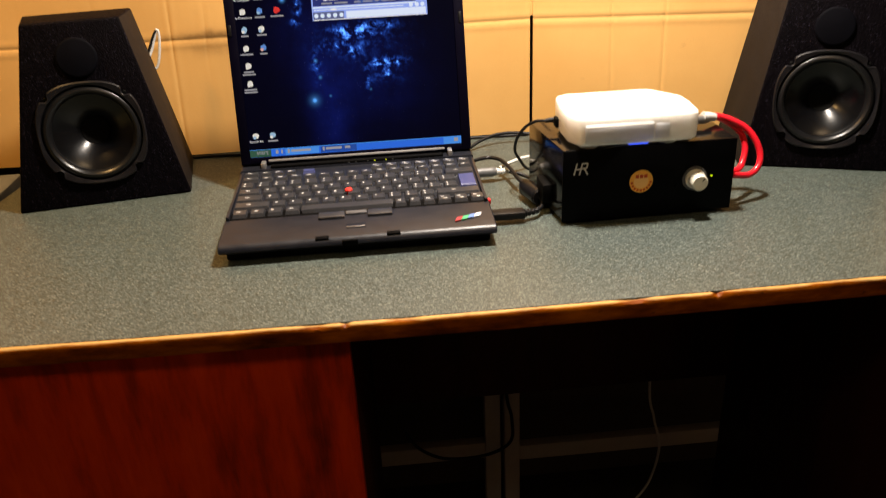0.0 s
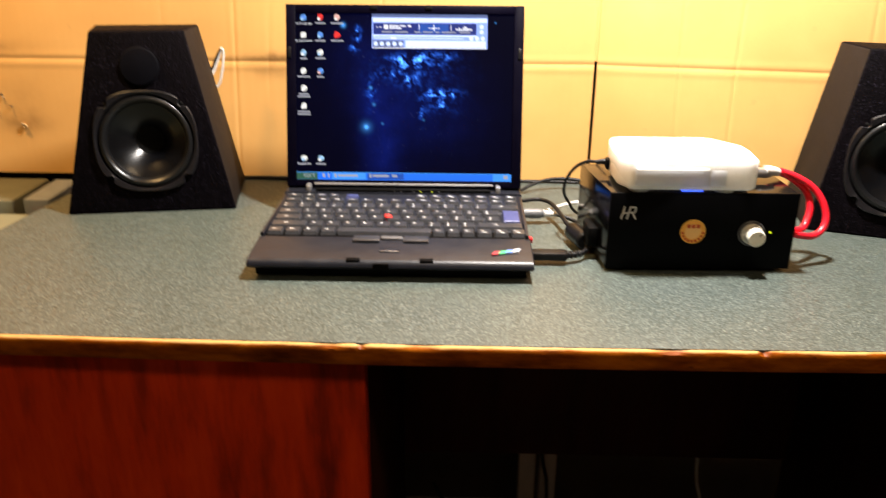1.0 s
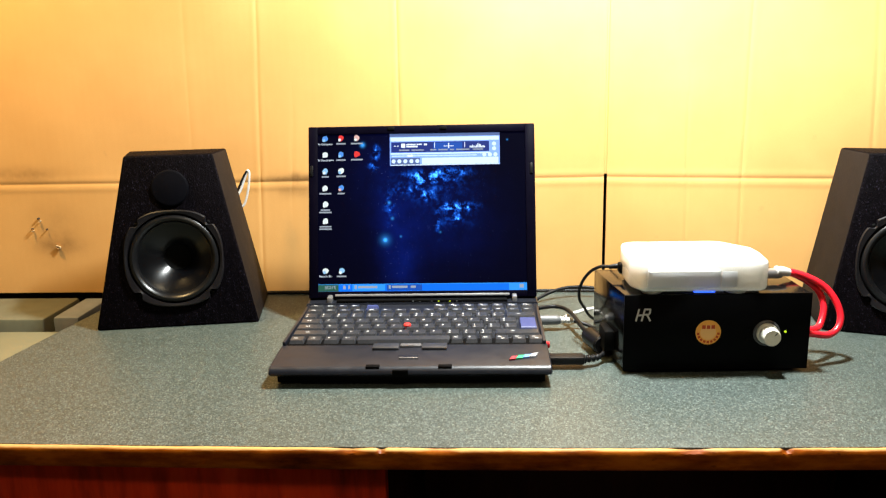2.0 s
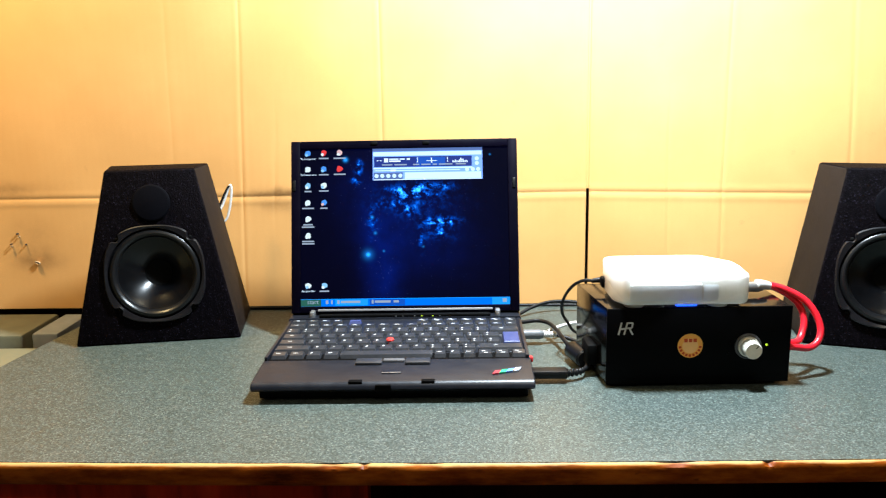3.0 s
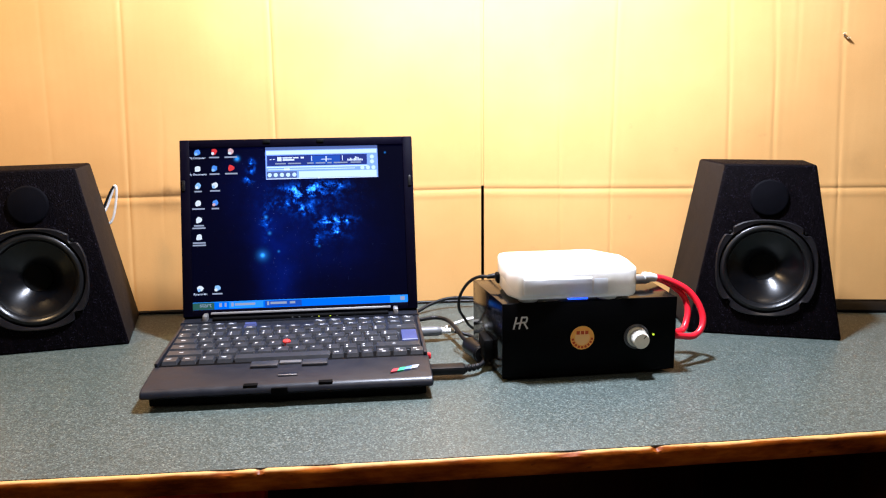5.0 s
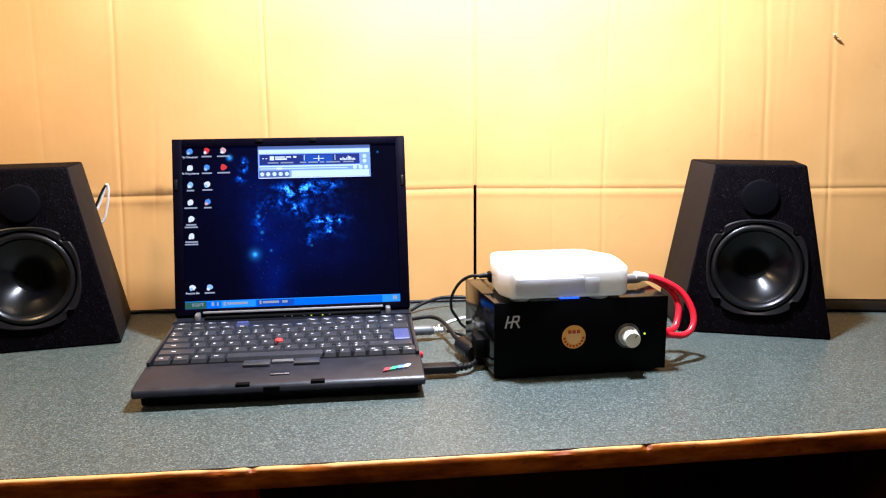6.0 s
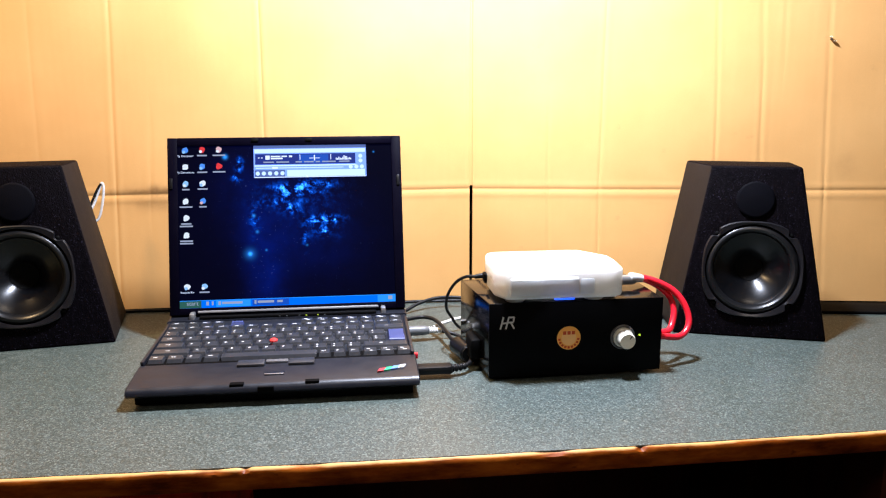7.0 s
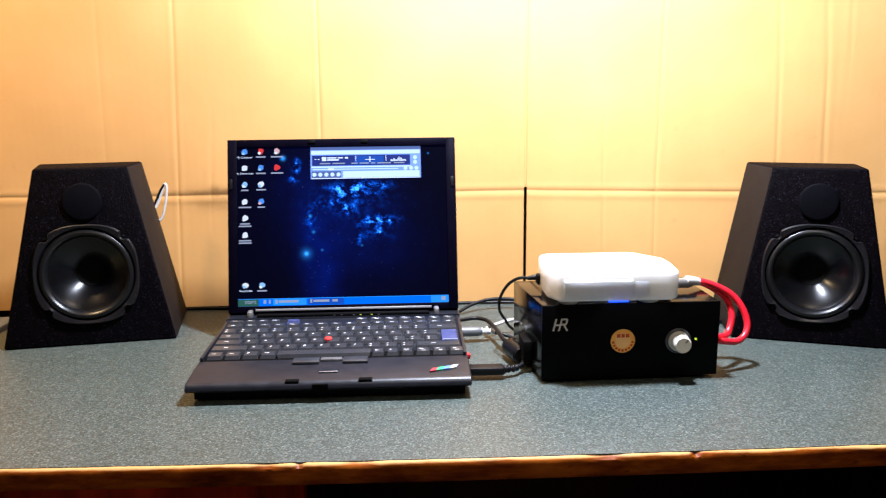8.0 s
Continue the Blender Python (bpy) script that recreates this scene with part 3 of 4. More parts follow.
# ---- loudspeakers ----
def build_speaker(foot_half, back):
    """A truncated pyramid; origin at the middle of its foot's front edge, front towards -y."""
    sp = thing("loudspeaker", pose(0, 0, 0), "black tapered wooden loudspeaker with a grey cone", "loudspeaker", "pair of loudspeakers")
    H, lean = 0.2022, 0.030
    bm = bmesh.new()
    foot = [(-foot_half, 0.0), (foot_half, 0.0), (back[1], 0.122), (back[0], 0.122)]
    top = [(-0.0508, lean), (0.0508, lean), (back[3], 0.088), (back[2], 0.088)]
    a = [bm.verts.new((x, y, 0.0)) for x, y in foot]
    b = [bm.verts.new((x, y, H)) for x, y in top]
    bm.faces.new(a)
    bm.faces.new(b)
    for i in range(4):
        bm.faces.new((a[i], a[(i + 1) % 4], b[(i + 1) % 4], b[i]))
    bmesh.ops.bevel(bm, geom=list(bm.edges), offset=0.0028, segments=3, profile=0.5, affect="EDGES")
    # a round hole in the sloping front for the woofer
    front = max((f for f in bm.faces if f.normal.y < -0.9 or f.calc_center_median().y < 0.03 and abs(f.normal.x) < 0.1 and abs(f.normal.z) < 0.5), key=lambda f: f.calc_area())
    rim = list(front.edges)
    bmesh.ops.delete(bm, geom=[front], context="FACES_ONLY")
    slope = Euler((radians(90 - math.degrees(math.atan2(lean, H))), 0, 0)).to_matrix().to_4x4() @ Matrix.Translation((0, 0.0823, 0))
    circle = [bm.verts.new(slope @ Vector((0.0535 * math.cos(2 * math.pi * i / 64), 0.0535 * math.sin(2 * math.pi * i / 64), 0))) for i in range(64)]
    rim += [bm.edges.new((circle[i], circle[(i + 1) % 64])) for i in range(64)]
    bmesh.ops.triangle_fill(bm, edges=rim, use_beauty=True)
    # flanks get a paler brown: lamp light on them, put into the colour
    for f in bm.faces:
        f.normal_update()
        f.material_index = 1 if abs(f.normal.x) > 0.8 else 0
    part("cabinet", bm, [SPEAKER, SPEAKER_LIT_SIDE], sp)
    # the sloping front: its own axes, z outwards
    tilt = math.degrees(math.atan2(lean, H))
    face = Euler((radians(90 - tilt), 0, 0)).to_matrix().to_4x4()

    def on(h, out=0.0):
        return face @ Matrix.Translation((0, h, out))

    # woofer flange: round with flattened sides, ears cut away at the screws
    bm = bmesh.new()
    N = 240
    rings = [[], [], [], []]
    for i in range(N):
        t = 2 * math.pi * i / N
        bite = math.exp(-(((t % (math.pi / 2)) - math.pi / 4) / 0.075) ** 4)
        r = 0.0572 / (abs(math.cos(t)) ** 2.6 + abs(math.sin(t)) ** 2.6) ** (1 / 2.6) - 0.0052 * bite
        for k, (rr, h) in enumerate(((r, -0.001), (r, 0.0032), (r - 0.0013, 0.0046), (0.0538, 0.0036))):
            rings[k].append(bm.verts.new((rr * math.cos(t), rr * math.sin(t), h)))
    inner = [bm.verts.new((0.0530 * math.cos(2 * math.pi * i / N), 0.0530 * math.sin(2 * math.pi * i / N), -0.003)) for i in range(N)]
    rings.append(inner)
    for p, q in zip(rings, rings[1:]):
        for i in range(N):
            bm.faces.new((p[i], p[(i + 1) % N], q[(i + 1) % N], q[i]))
    flange = part("woofer_flange", bm, FLANGE, sp, "black plastic woofer ring with cut-away screw corners", on(0.0823, 0.0004))
    for k in range(4):
        t = math.pi / 4 + k * math.pi / 2
        part("screw", lathe([(0.0024, -0.001), (0.0024, 0.0012), (0.0016, 0.0018), (0.0, 0.0018)], 12), BLACK, flange, m=pose(0.0585 * math.cos(t), 0.0585 * math.sin(t), 0))
    part("surround", lathe([(0.0532, -0.0030), (0.0520, 0.0012), (0.0500, 0.0032), (0.0475, 0.0036), (0.0450, 0.0022), (0.0435, -0.0010), (0.0428, -0.0026)], 72), RUBBER, sp, "black rubber surround", on(0.0823, 0.0002))
    part("cone", lathe([(0.0430, -0.0026), (0.0418, -0.0034), (0.0395, -0.0044), (0.034, -0.0074), (0.028, -0.0112), (0.022, -0.0156), (0.0165, -0.0200), (0.0150, -0.0216)], 72), CONE, sp, "grey coated paper cone", on(0.0823, 0.0004))
    part("dust_cap", lathe([(0.0154, -0.0206), (0.0138, -0.0212), (0.0105, -0.0228), (0.006, -0.0240), (0.0, -0.0244)], 40), BLACK, sp, "black domed dust cap", on(0.0823, 0.0004))
    part("tweeter", lathe([(0.0215, -0.001), (0.0215, 0.0016), (0.0205, 0.0026), (0.0190, 0.0028), (0.0150, 0.0034), (0.008, 0.0042), (0.0, 0.0045)], 48), CLOTH, sp, "round black tweeter cover", on(0.1652, 0.0004))
    return sp


speaker = build_speaker(0.0945, (-0.0945, 0.0945, -0.0590, 0.0590))
speaker.matrix_basis = pose(-0.2805, 0.3140, DESK, 0, 0, 9.5)
tagged(speaker, "black tapered wooden loudspeaker standing beside the laptop")
other = build_speaker(0.0870, (-0.1080, 0.0880, -0.0770, 0.0470))
other.matrix_basis = pose(0.5390, 0.2615, DESK, 0, 0, -19.0) @ Matrix.Scale(0.968, 4)
tagged(other, "black tapered wooden loudspeaker beside the glossy amplifier")

wire = thing("speaker_wire", pose(0, 0, 0), "twin black and white wire looped behind the loudspeaker", "wire")
part("white_strand", tube([(-0.250, 0.425, 0.868), (-0.236, 0.434, 0.872), (-0.2275, 0.437, 0.876), (-0.2215, 0.437, 0.893), (-0.2180, 0.437, 0.914), (-0.2195, 0.437, 0.9205), (-0.2240, 0.437, 0.911), (-0.231, 0.435, 0.894), (-0.245, 0.428, 0.870)], 0.0016, 8), CABLE_WHITE, wire, "white wire strand")
part("black_strand", tube([(-0.250, 0.427, 0.866), (-0.2390, 0.433, 0.884), (-0.2320, 0.4345, 0.899), (-0.2250, 0.4355, 0.913), (-0.2205, 0.4365, 0.9200)], 0.0015, 8), CABLE, wire, "black wire strand")


# ---- laptop ----
def build_laptop():
    """Origin on the desk at the middle of the front edge; x to the right, y to the hinge."""
    lap = thing("laptop", pose(0.0120, 0.1265, DESK, 0, 0, 0.4), "open black laptop with a lit blue screen on the desk", "laptop")
    W = 0.1350
    # base: a profile in y and z, drawn across the width
    prof = [(0.0070, 0.0104), (0.0016, 0.0120), (0.0, 0.0140), (0.0004, 0.0165), (0.0022, 0.0192), (0.0060, 0.0207), (0.0560, 0.0232), (0.0566, 0.0222),
            (0.1855, 0.0262), (0.1860, 0.0285), (0.2060, 0.0290), (0.2110, 0.0260), (0.2110, 0.0110), (0.2050, 0.0104), (0.0200, 0.0104)]
    bm = bmesh.new()
    rows = []
    for x, inset in ((-W, 0.0012), (-W + 0.0012, 0.0), (W - 0.0012, 0.0), (W, 0.0012)):
        rows.append([bm.verts.new((x, y + (inset if y < 0.1 else -inset), z - (inset if z > 0.015 else -inset))) for y, z in prof])
    for a, b in zip(rows, rows[1:]):
        for i in range(len(prof)):
            bm.faces.new((a[i], a[(i + 1) % len(prof)], b[(i + 1) % len(prof)], b[i]))
    bm.faces.new(rows[0])
    bm.faces.new(rows[-1])
    base = part("base", bm, SHELL, lap, "charcoal palm rest and body")
    part("underside", box((-W + 0.0060, 0.0100, 0.0014), (W - 0.0060, 0.2060, 0.0108), 0.0014), BLACK, base, "black lower casing")
    # rims beside the keys
    for s in (-1, 1):
        part("keyboard_rim", box((s * 0.1320 - 0.0016, 0.0570, 0.0215), (s * 0.1320 + 0.0016, 0.1856, 0.0268), 0.0005), SHELL, base)
    part("keyboard_well", box((-0.1303, 0.0572, 0.0205), (0.1303, 0.1853, 0.0228)), WELL, base)
    for x, y in ((-0.11, 0.025), (0.11, 0.025), (-0.11, 0.19), (0.11, 0.19)):
        part("foot", lathe([(0.006, 0.0), (0.0065, 0.0012), (0.0065, 0.0052), (0.0, 0.0052)], 16), RUBBER, base, m=pose(x, y, 0))

    def deck(y):
        return 0.0222 + (y - 0.0566) * 0.031

    # keys
    cache = {}

    def key(x0, x1, y0, y1, material=KEYCAP, legend=1):
        w, d = round(x1 - x0 - 0.0030, 4), round(y1 - y0 - 0.0036, 4)
        spec = (w, d, material.name, legend)
        if spec not in cache:
            bm = bmesh.new()
            lo, hi = [], []
            for sx, sy in ((-1, -1), (1, -1), (1, 1), (-1, 1)):
                lo.append(bm.verts.new((sx * w / 2, sy * d / 2, 0)))
                hi.append(bm.verts.new((sx * (w / 2 - 0.0011), sy * (d / 2 - 0.0013) + 0.0004, 0.0036)))
            mid = [bm.verts.new((v.co.x * 1.05, v.co.y * 1.06, 0.0030)) for v in hi]
            for a, b in ((lo, mid), (mid, hi)):
                for i in range(4):
                    bm.faces.new((a[i], a[(i + 1) % 4], b[(i + 1) % 4], b[i]))
            bm.faces.new(hi)
            # the printed sign as a small bar, which cannot be read
            marks = {0: [], 1: [(-0.22, 0.12, 0.0009, 0.0030), (-0.14, 0.16, 0.0009, 0.0022), (-0.18, 0.2, 0.0020, 0.0008)], 2: [(-0.22, 0.2, 0.0016, 0.0018), (-0.22, -0.2, 0.0016, 0.0018)], 3: [(-0.1, 0.08, 0.0044, 0.0011)],
                     4: [(-0.14, 0.16, 0.0036, 0.0013), (0.04, -0.2, 0.0040, 0.0012)]}[legend]
            for u, v, a, b in marks:
                c = [bm.verts.new((u * w + sx * a / 2, v * d + sy * b / 2, 0.00368)) for sx, sy in ((-1, -1), (1, -1), (1, 1), (-1, 1))]
                bm.faces.new(c).material_index = 1
            cache[spec] = mesh_of(bm, "key", [material, LEGEND], False)
        ob = new("key", cache[spec])
        ob.parent = lap
        y = (y0 + y1) / 2
        ob.matrix_basis = pose((x0 + x1) / 2, y, deck(y) + 0.0004, 1.8)
        return ob

    L, R = -0.1296, 0.1296

    def row(y0, y1, widths, legends, x=L):
        for i, w in enumerate(widths):
            x1 = x + w
            key(x, x1, y0, y1, KEYCAP, legends[i] if isinstance(legends, (list, tuple)) else legends)
            x = x1
        return x

    u = 0.01735
    row(0.0600, 0.0770, [0.0178] * 4 + [0.0950] + [0.0149] * 3 + [0.01715] * 3, [3, 3, 1, 3, 0, 3, 1, 3, 4, 4, 4])
    row(0.0772, 0.0948, [0.0385] + [u] * 10 + [0.2592 - 0.0385 - 10 * u], [3] + [1] * 7 + [2] * 3 + [3])
    row(0.0950, 0.1126, [0.0300] + [u] * 12, [3] + [1] * 9 + [2] * 3)
    row(0.1128, 0.1304, [0.0258] + [u] * 11 + [u + 0.0042], [3] + [1] * 10 + [2] * 2)
    enter_x = L + 0.0300 + 12 * u
    key(enter_x, R, 0.0950, 0.1304, KEY_BLUE, 0)
    row(0.1306, 0.1482, [0.0172] + [u] * 12 + [0.2592 - 0.0172 - 12 * u], [2] + [2] * 12 + [3])
    row(0.1500, 0.1630, [0.0205] + [0.0159] * 15, 3)
    row(0.1650, 0.1780, [0.0190, 0.0140, 0.0140, 0.0140], [3, 3, 3, 3])
    key(-0.0640, -0.0470, 0.1650, 0.1770, KEY_BLUE, 0)
    row(0.1650, 0.1780, [0.0166] * 7, 4, x=R - 7 * 0.0166)
    part("pointing_stick", lathe([(0.0022, 0.0), (0.0022, 0.0030), (0.0040, 0.0036), (0.0042, 0.0052), (0.0034, 0.0064), (0.0, 0.0068)], 20), RED, lap, "red rubber pointing stick", pose(-0.0098, 0.1040, deck(0.104)))
    # buttons below the keys
    part("mouse_button", box((-0.0400, 0.0420, 0.0215), (-0.0135, 0.0558, 0.0255), 0.0010), KEYCAP, lap)
    part("mouse_button", box((0.0095, 0.0420, 0.0215), (0.0345, 0.0558, 0.0255), 0.0010), KEYCAP, lap)
    part("mouse_button", box((-0.0128, 0.0490, 0.0215), (0.0088, 0.0558, 0.0253), 0.0010), GREY_MID, lap, "grey middle button")
    part("scroll_button", box((-0.0118, 0.0200, 0.0208), (0.0070, 0.0290, 0.0225), 0.0008), SHELL, lap)
    part("scroll_mark", box((-0.0115, 0.0208, 0.0222), (0.0065, 0.0222, 0.0229), 0.0002), SILVER, lap, "thin pale line")
    for x in (-0.0345, 0.0345):
        part("latch_slot", box((x - 0.0070, 0.0018, 0.0168), (x + 0.0060, 0.0078, 0.02115), 0.0005), WELL, lap, "dark lid-latch slot")
    part("latch_notch", box((-0.0160, -0.0006, 0.0120), (-0.0010, 0.0040, 0.0182), 0.0005), WELL, lap, "dark notch in the front edge")
    # the coloured maker's mark, as plain slanted bars
    for i, m in enumerate((LOGO_RED, LOGO_GREEN, LOGO_BLUE, LOGO_WHITE)):
        x = 0.0950 + 0.0066 * i
        y = 0.0150 + 0.0022 * i
        part("logo_bar", prism([(x, y), (x + 0.0060, y + 0.0016), (x + 0.0090, y + 0.0100), (x + 0.0030, y + 0.0085)], 0.0205, 0.0228 + 0.0001 * i), m, lap, "coloured bar of the maker's mark")
    # hinges and the strip of lights behind the keys
    for s, x in ((-1, -0.1085), (1, 0.1085)):
        part("hinge", box((x - 0.0028, 0.1880, 0.0270), (x + 0.0028, 0.2000, 0.0350), 0.0014), SILVER, lap, "silver hinge")
    part("indicator_strip", box((-0.100, 0.1866, 0.0280), (0.100, 0.1935, 0.0318), 0.001), BLACK, lap)
    for x, lit in ((-0.010, 0), (-0.002, 0), (0.012, 0), (0.020, 1), (0.033, 1), (0.041, 0)):
        part("indicator_light", box((x - 0.0009, 0.1860, 0.0296), (x + 0.0009, 0.1867, 0.0304)), LED_GREEN if lit else CABLE_GREY, lap, "small green light" if lit else "")

    # lid
    lid_m = Matrix.Translation((0, 0.1985, 0.0265)) @ Euler((radians(-15.0), 0, 0)).to_matrix().to_4x4()
    LH = 0.2095
    bm = bmesh.new()
    box((-W, 0.0, 0.0035), (W, 0.0100, LH), 0.0022, bm)
    lid = part("lid", bm, LID_BLACK, lap, "black lid around the display", lid_m)
    # raised bezel round the display
    sx0, sx1, sz0, sz1 = -SW / 2, SW / 2, SZ, SZ + SH
    part("bezel", box((-W + 0.0006, -0.0022, 0.0045), (sx0, 0.0003, LH - 0.0005), 0.0008), LID_BLACK, lid)
    part("bezel", box((sx1, -0.0022, 0.0045), (W - 0.0006, 0.0003, LH - 0.0005), 0.0008), LID_BLACK, lid)
    part("bezel", box((sx0, -0.0022, sz1), (sx1, 0.0003, LH - 0.0005), 0.0008), LID_BLACK, lid)
    part("bezel", box((sx0, -0.0020, 0.0045), (sx1, 0.0003, sz0), 0.0008), LID_BLACK, lid)
    part("display_bar", box((-0.1030, -0.0040, 0.0062), (0.1030, -0.0018, 0.0090), 0.0008), GREY_BAR, lid, "silver-grey bar below the display")
    for x in (-0.035, 0.027):
        part("latch_hook", box((x - 0.004, -0.0036, LH - 0.0058), (x + 0.004, -0.0018, LH - 0.0020), 0.0006), BLACK, lid)
    for x in (-W + 0.0045, W - 0.0045):
        part("bumper", box((x - 0.0018, -0.0036, 0.150), (x + 0.0018, -0.0018, 0.162), 0.0006), RUBBER, lid)

    # display: wallpaper, then what is drawn on it in thin layers
    def rect(u0, v0, u1, v1, out, bm=None, mat=0):
        bm = bm or bmesh.new()
        box(((u0 - 0.5) * SW, -out, SZ + (1 - v1) * SH), ((u1 - 0.5) * SW, -out + 0.00006, SZ + (1 - v0) * SH), 0, bm, mat)
        return bm

    screen = part("screen", box((sx0 + 0.0001, -0.0004, sz0 + 0.0001), (sx1 - 0.0001, 0.0002, sz1 - 0.0001)), wallpaper_material(), lap, "lit display with a blue nebula picture", lid_m)
    task = glow("taskbar_blue", (0.002, 0.13, 0.78), 1.25)
    task_hi = glow("taskbar_light_blue", (0.03, 0.26, 0.90), 1.2)
    task_lo = glow("taskbar_dark_blue", (0.006, 0.07, 0.42), 1.1)
    green = glow("start_green", (0.03, 0.13, 0.09), 0.8)
    white = glow("screen_white", (0.75, 0.82, 0.95), 1.2)
    pale = glow("window_pale_blue", (0.22, 0.36, 0.95), 1.3)
    palest = glow("window_light", (0.55, 0.70, 1.0), 1.4)
    grey = glow("window_grey_blue", (0.10, 0.15, 0.36), 1.0)
    navy = glow("window_navy", (0.008, 0.025, 0.22), 1.0)
    soft = glow("label_grey", (0.34, 0.37, 0.45), 1.0)
    bar = part("taskbar", rect(0, 0.953, 1, 0.9995, 0.0005), task, screen, "blue bar along the foot of the display")
    rect_specs = [("taskbar_highlight", (0.0, 0.953, 1, 0.957), task_hi), ("start_button", (0, 0.954, 0.098, 0.999), green), ("tray", (0.915, 0.954, 1, 0.999), task_hi),
                  ("task_button", (0.165, 0.958, 0.322, 0.996), task_hi), ("task_button", (0.330, 0.958, 0.500, 0.996), task_lo)]
    for name, r, m in rect_specs:
        part(name, rect(*r, 0.0006), m, screen)
    for u0, u1 in ((0.120, 0.132), (0.145, 0.153), (0.175, 0.186), (0.340, 0.349), (0.965, 0.985)):
        part("tray_icon", rect(u0, 0.962, u1, 0.985, 0.0007), soft, screen)
    for u0, u1 in ((0.192, 0.285), (0.355, 0.430), (0.445, 0.470)):
        part("caption_bar", rect(u0, 0.966, u1, 0.980, 0.0007), soft, screen)

    # player window
    win = [("window_frame", (0.350, 0.022, 0.879, 0.205), pale, 0.0006), ("title_bar", (0.350, 0.003, 0.879, 0.022), grey, 0.0006), ("window_band", (0.354, 0.026, 0.875, 0.050), palest, 0.0007),
           ("player_display", (0.357, 0.056, 0.828, 0.122), navy, 0.0008), ("window_band", (0.354, 0.126, 0.83, 0.134), palest, 0.0007), ("slider_track", (0.36, 0.142, 0.77, 0.147), palest, 0.0007),
           ("slider_knob", (0.435, 0.138, 0.462, 0.150), white, 0.0008), ("status_field", (0.505, 0.158, 0.872, 0.198), palest, 0.0007), ("button_band", (0.354, 0.156, 0.495, 0.202), grey, 0.0007),
           ("window_band", (0.354, 0.200, 0.875, 0.2045), white, 0.0008), ("display_glow", (0.56, 0.062, 0.70, 0.116), task_lo, 0.0009)]
    for name, r, m, out in win:
        part(name, rect(*r, out), m, screen)
    for u0, v0, u1, v1 in ((0.405, 0.066, 0.425, 0.092), (0.43, 0.068, 0.475, 0.076), (0.48, 0.068, 0.505, 0.076), (0.515, 0.067, 0.530, 0.078), (0.43, 0.080, 0.485, 0.090), (0.395, 0.104, 0.445, 0.112),
                           (0.455, 0.104, 0.515, 0.112), (0.545, 0.104, 0.575, 0.112), (0.585, 0.104, 0.63, 0.112), (0.64, 0.104, 0.66, 0.112), (0.67, 0.104, 0.735, 0.112), (0.75, 0.104, 0.80, 0.112),
                           (0.61, 0.083, 0.66, 0.087), (0.632, 0.066, 0.637, 0.1), (0.37, 0.078, 0.378, 0.083), (0.385, 0.078, 0.393, 0.083), (0.565, 0.062, 0.568, 0.095), (0.71, 0.062, 0.713, 0.095)):
        part("display_mark", rect(u0, v0, u1, v1, 0.0010), soft if v0 > 0.1 else white, screen)
    rng = random.Random(4)
    for i in range(12):
        hgt = 0.008 + 0.022 * rng.random() * (1.3 - abs(i - 3) / 9)
        part("level_bar", rect(0.735 + 0.0062 * i, 0.098 - hgt, 0.7395 + 0.0062 * i, 0.098, 0.0010), white, screen)
    disc = mesh_of(lathe([(0.0024, 0.0), (0.0024, 0.00008), (0.0, 0.00008)], 16), "player_button", palest)
    for u, v in ((0.368, 0.178), (0.396, 0.178), (0.425, 0.178), (0.454, 0.178), (0.483, 0.178), (0.805, 0.143), (0.832, 0.143), (0.858, 0.143), (0.852, 0.075), (0.852, 0.105)):
        ob = new("player_button", disc)
        ob.parent = screen
        ob.matrix_basis = Matrix.Translation(((u - 0.5) * SW, -0.0008, SZ + (1 - v) * SH)) @ Euler((radians(90), 0, 0)).to_matrix().to_4x4()
    part("pointer", prism([(0, 0), (0.0012, -0.0036), (0.0030, -0.0022)], 0, 0.00006), white, screen, m=Matrix.Translation(((0.592 - 0.5) * SW, -0.0012, SZ + (1 - 0.188) * SH)) @ Euler((radians(90), 0, 0)).to_matrix().to_4x4())

    # desktop icons, each with a shape and a caption
    blue_i, red_i, white_i = glow("icon_blue", (0.08, 0.26, 0.75), 1.1), glow("icon_red", (0.72, 0.03, 0.03), 1.1), glow("icon_white", (0.72, 0.76, 0.78), 1.1)
    pink_i, cyan_i = glow("icon_pink", (0.75, 0.45, 0.42), 1.0), glow("icon_cyan", (0.30, 0.55, 0.85), 1.0)

    def blob(u, v, size, seed, m, out=0.0007, squash=1.0):
        r = random.Random(seed)
        pts = [(size * (0.75 + 0.35 * r.random()) * math.cos(2 * math.pi * i / 11), squash * size * (0.75 + 0.35 * r.random()) * math.sin(2 * math.pi * i / 11)) for i in range(11)]
        bm = prism(pts, 0, 0.00006)
        return part("desktop_icon", bm, m, screen, m=Matrix.Translation(((u - 0.5) * SW, -out, SZ + (1 - v) * SH)) @ Euler((radians(90), 0, 0)).to_matrix().to_4x4())

    icons = [(0.036, 0.026, blue_i, cyan_i), (0.113, 0.024, red_i, white_i), (0.190, 0.024, pink_i, white_i), (0.036, 0.128, white_i, white_i), (0.113, 0.128, blue_i, cyan_i),
             (0.190, 0.127, red_i, red_i), (0.036, 0.234, cyan_i, white_i), (0.113, 0.232, white_i, cyan_i), (0.036, 0.342, white_i, white_i), (0.113, 0.342, blue_i, pink_i),
             (0.036, 0.446, white_i, white_i), (0.036, 0.552, white_i, white_i), (0.036, 0.868, white_i, cyan_i), (0.113, 0.868, cyan_i, white_i)]
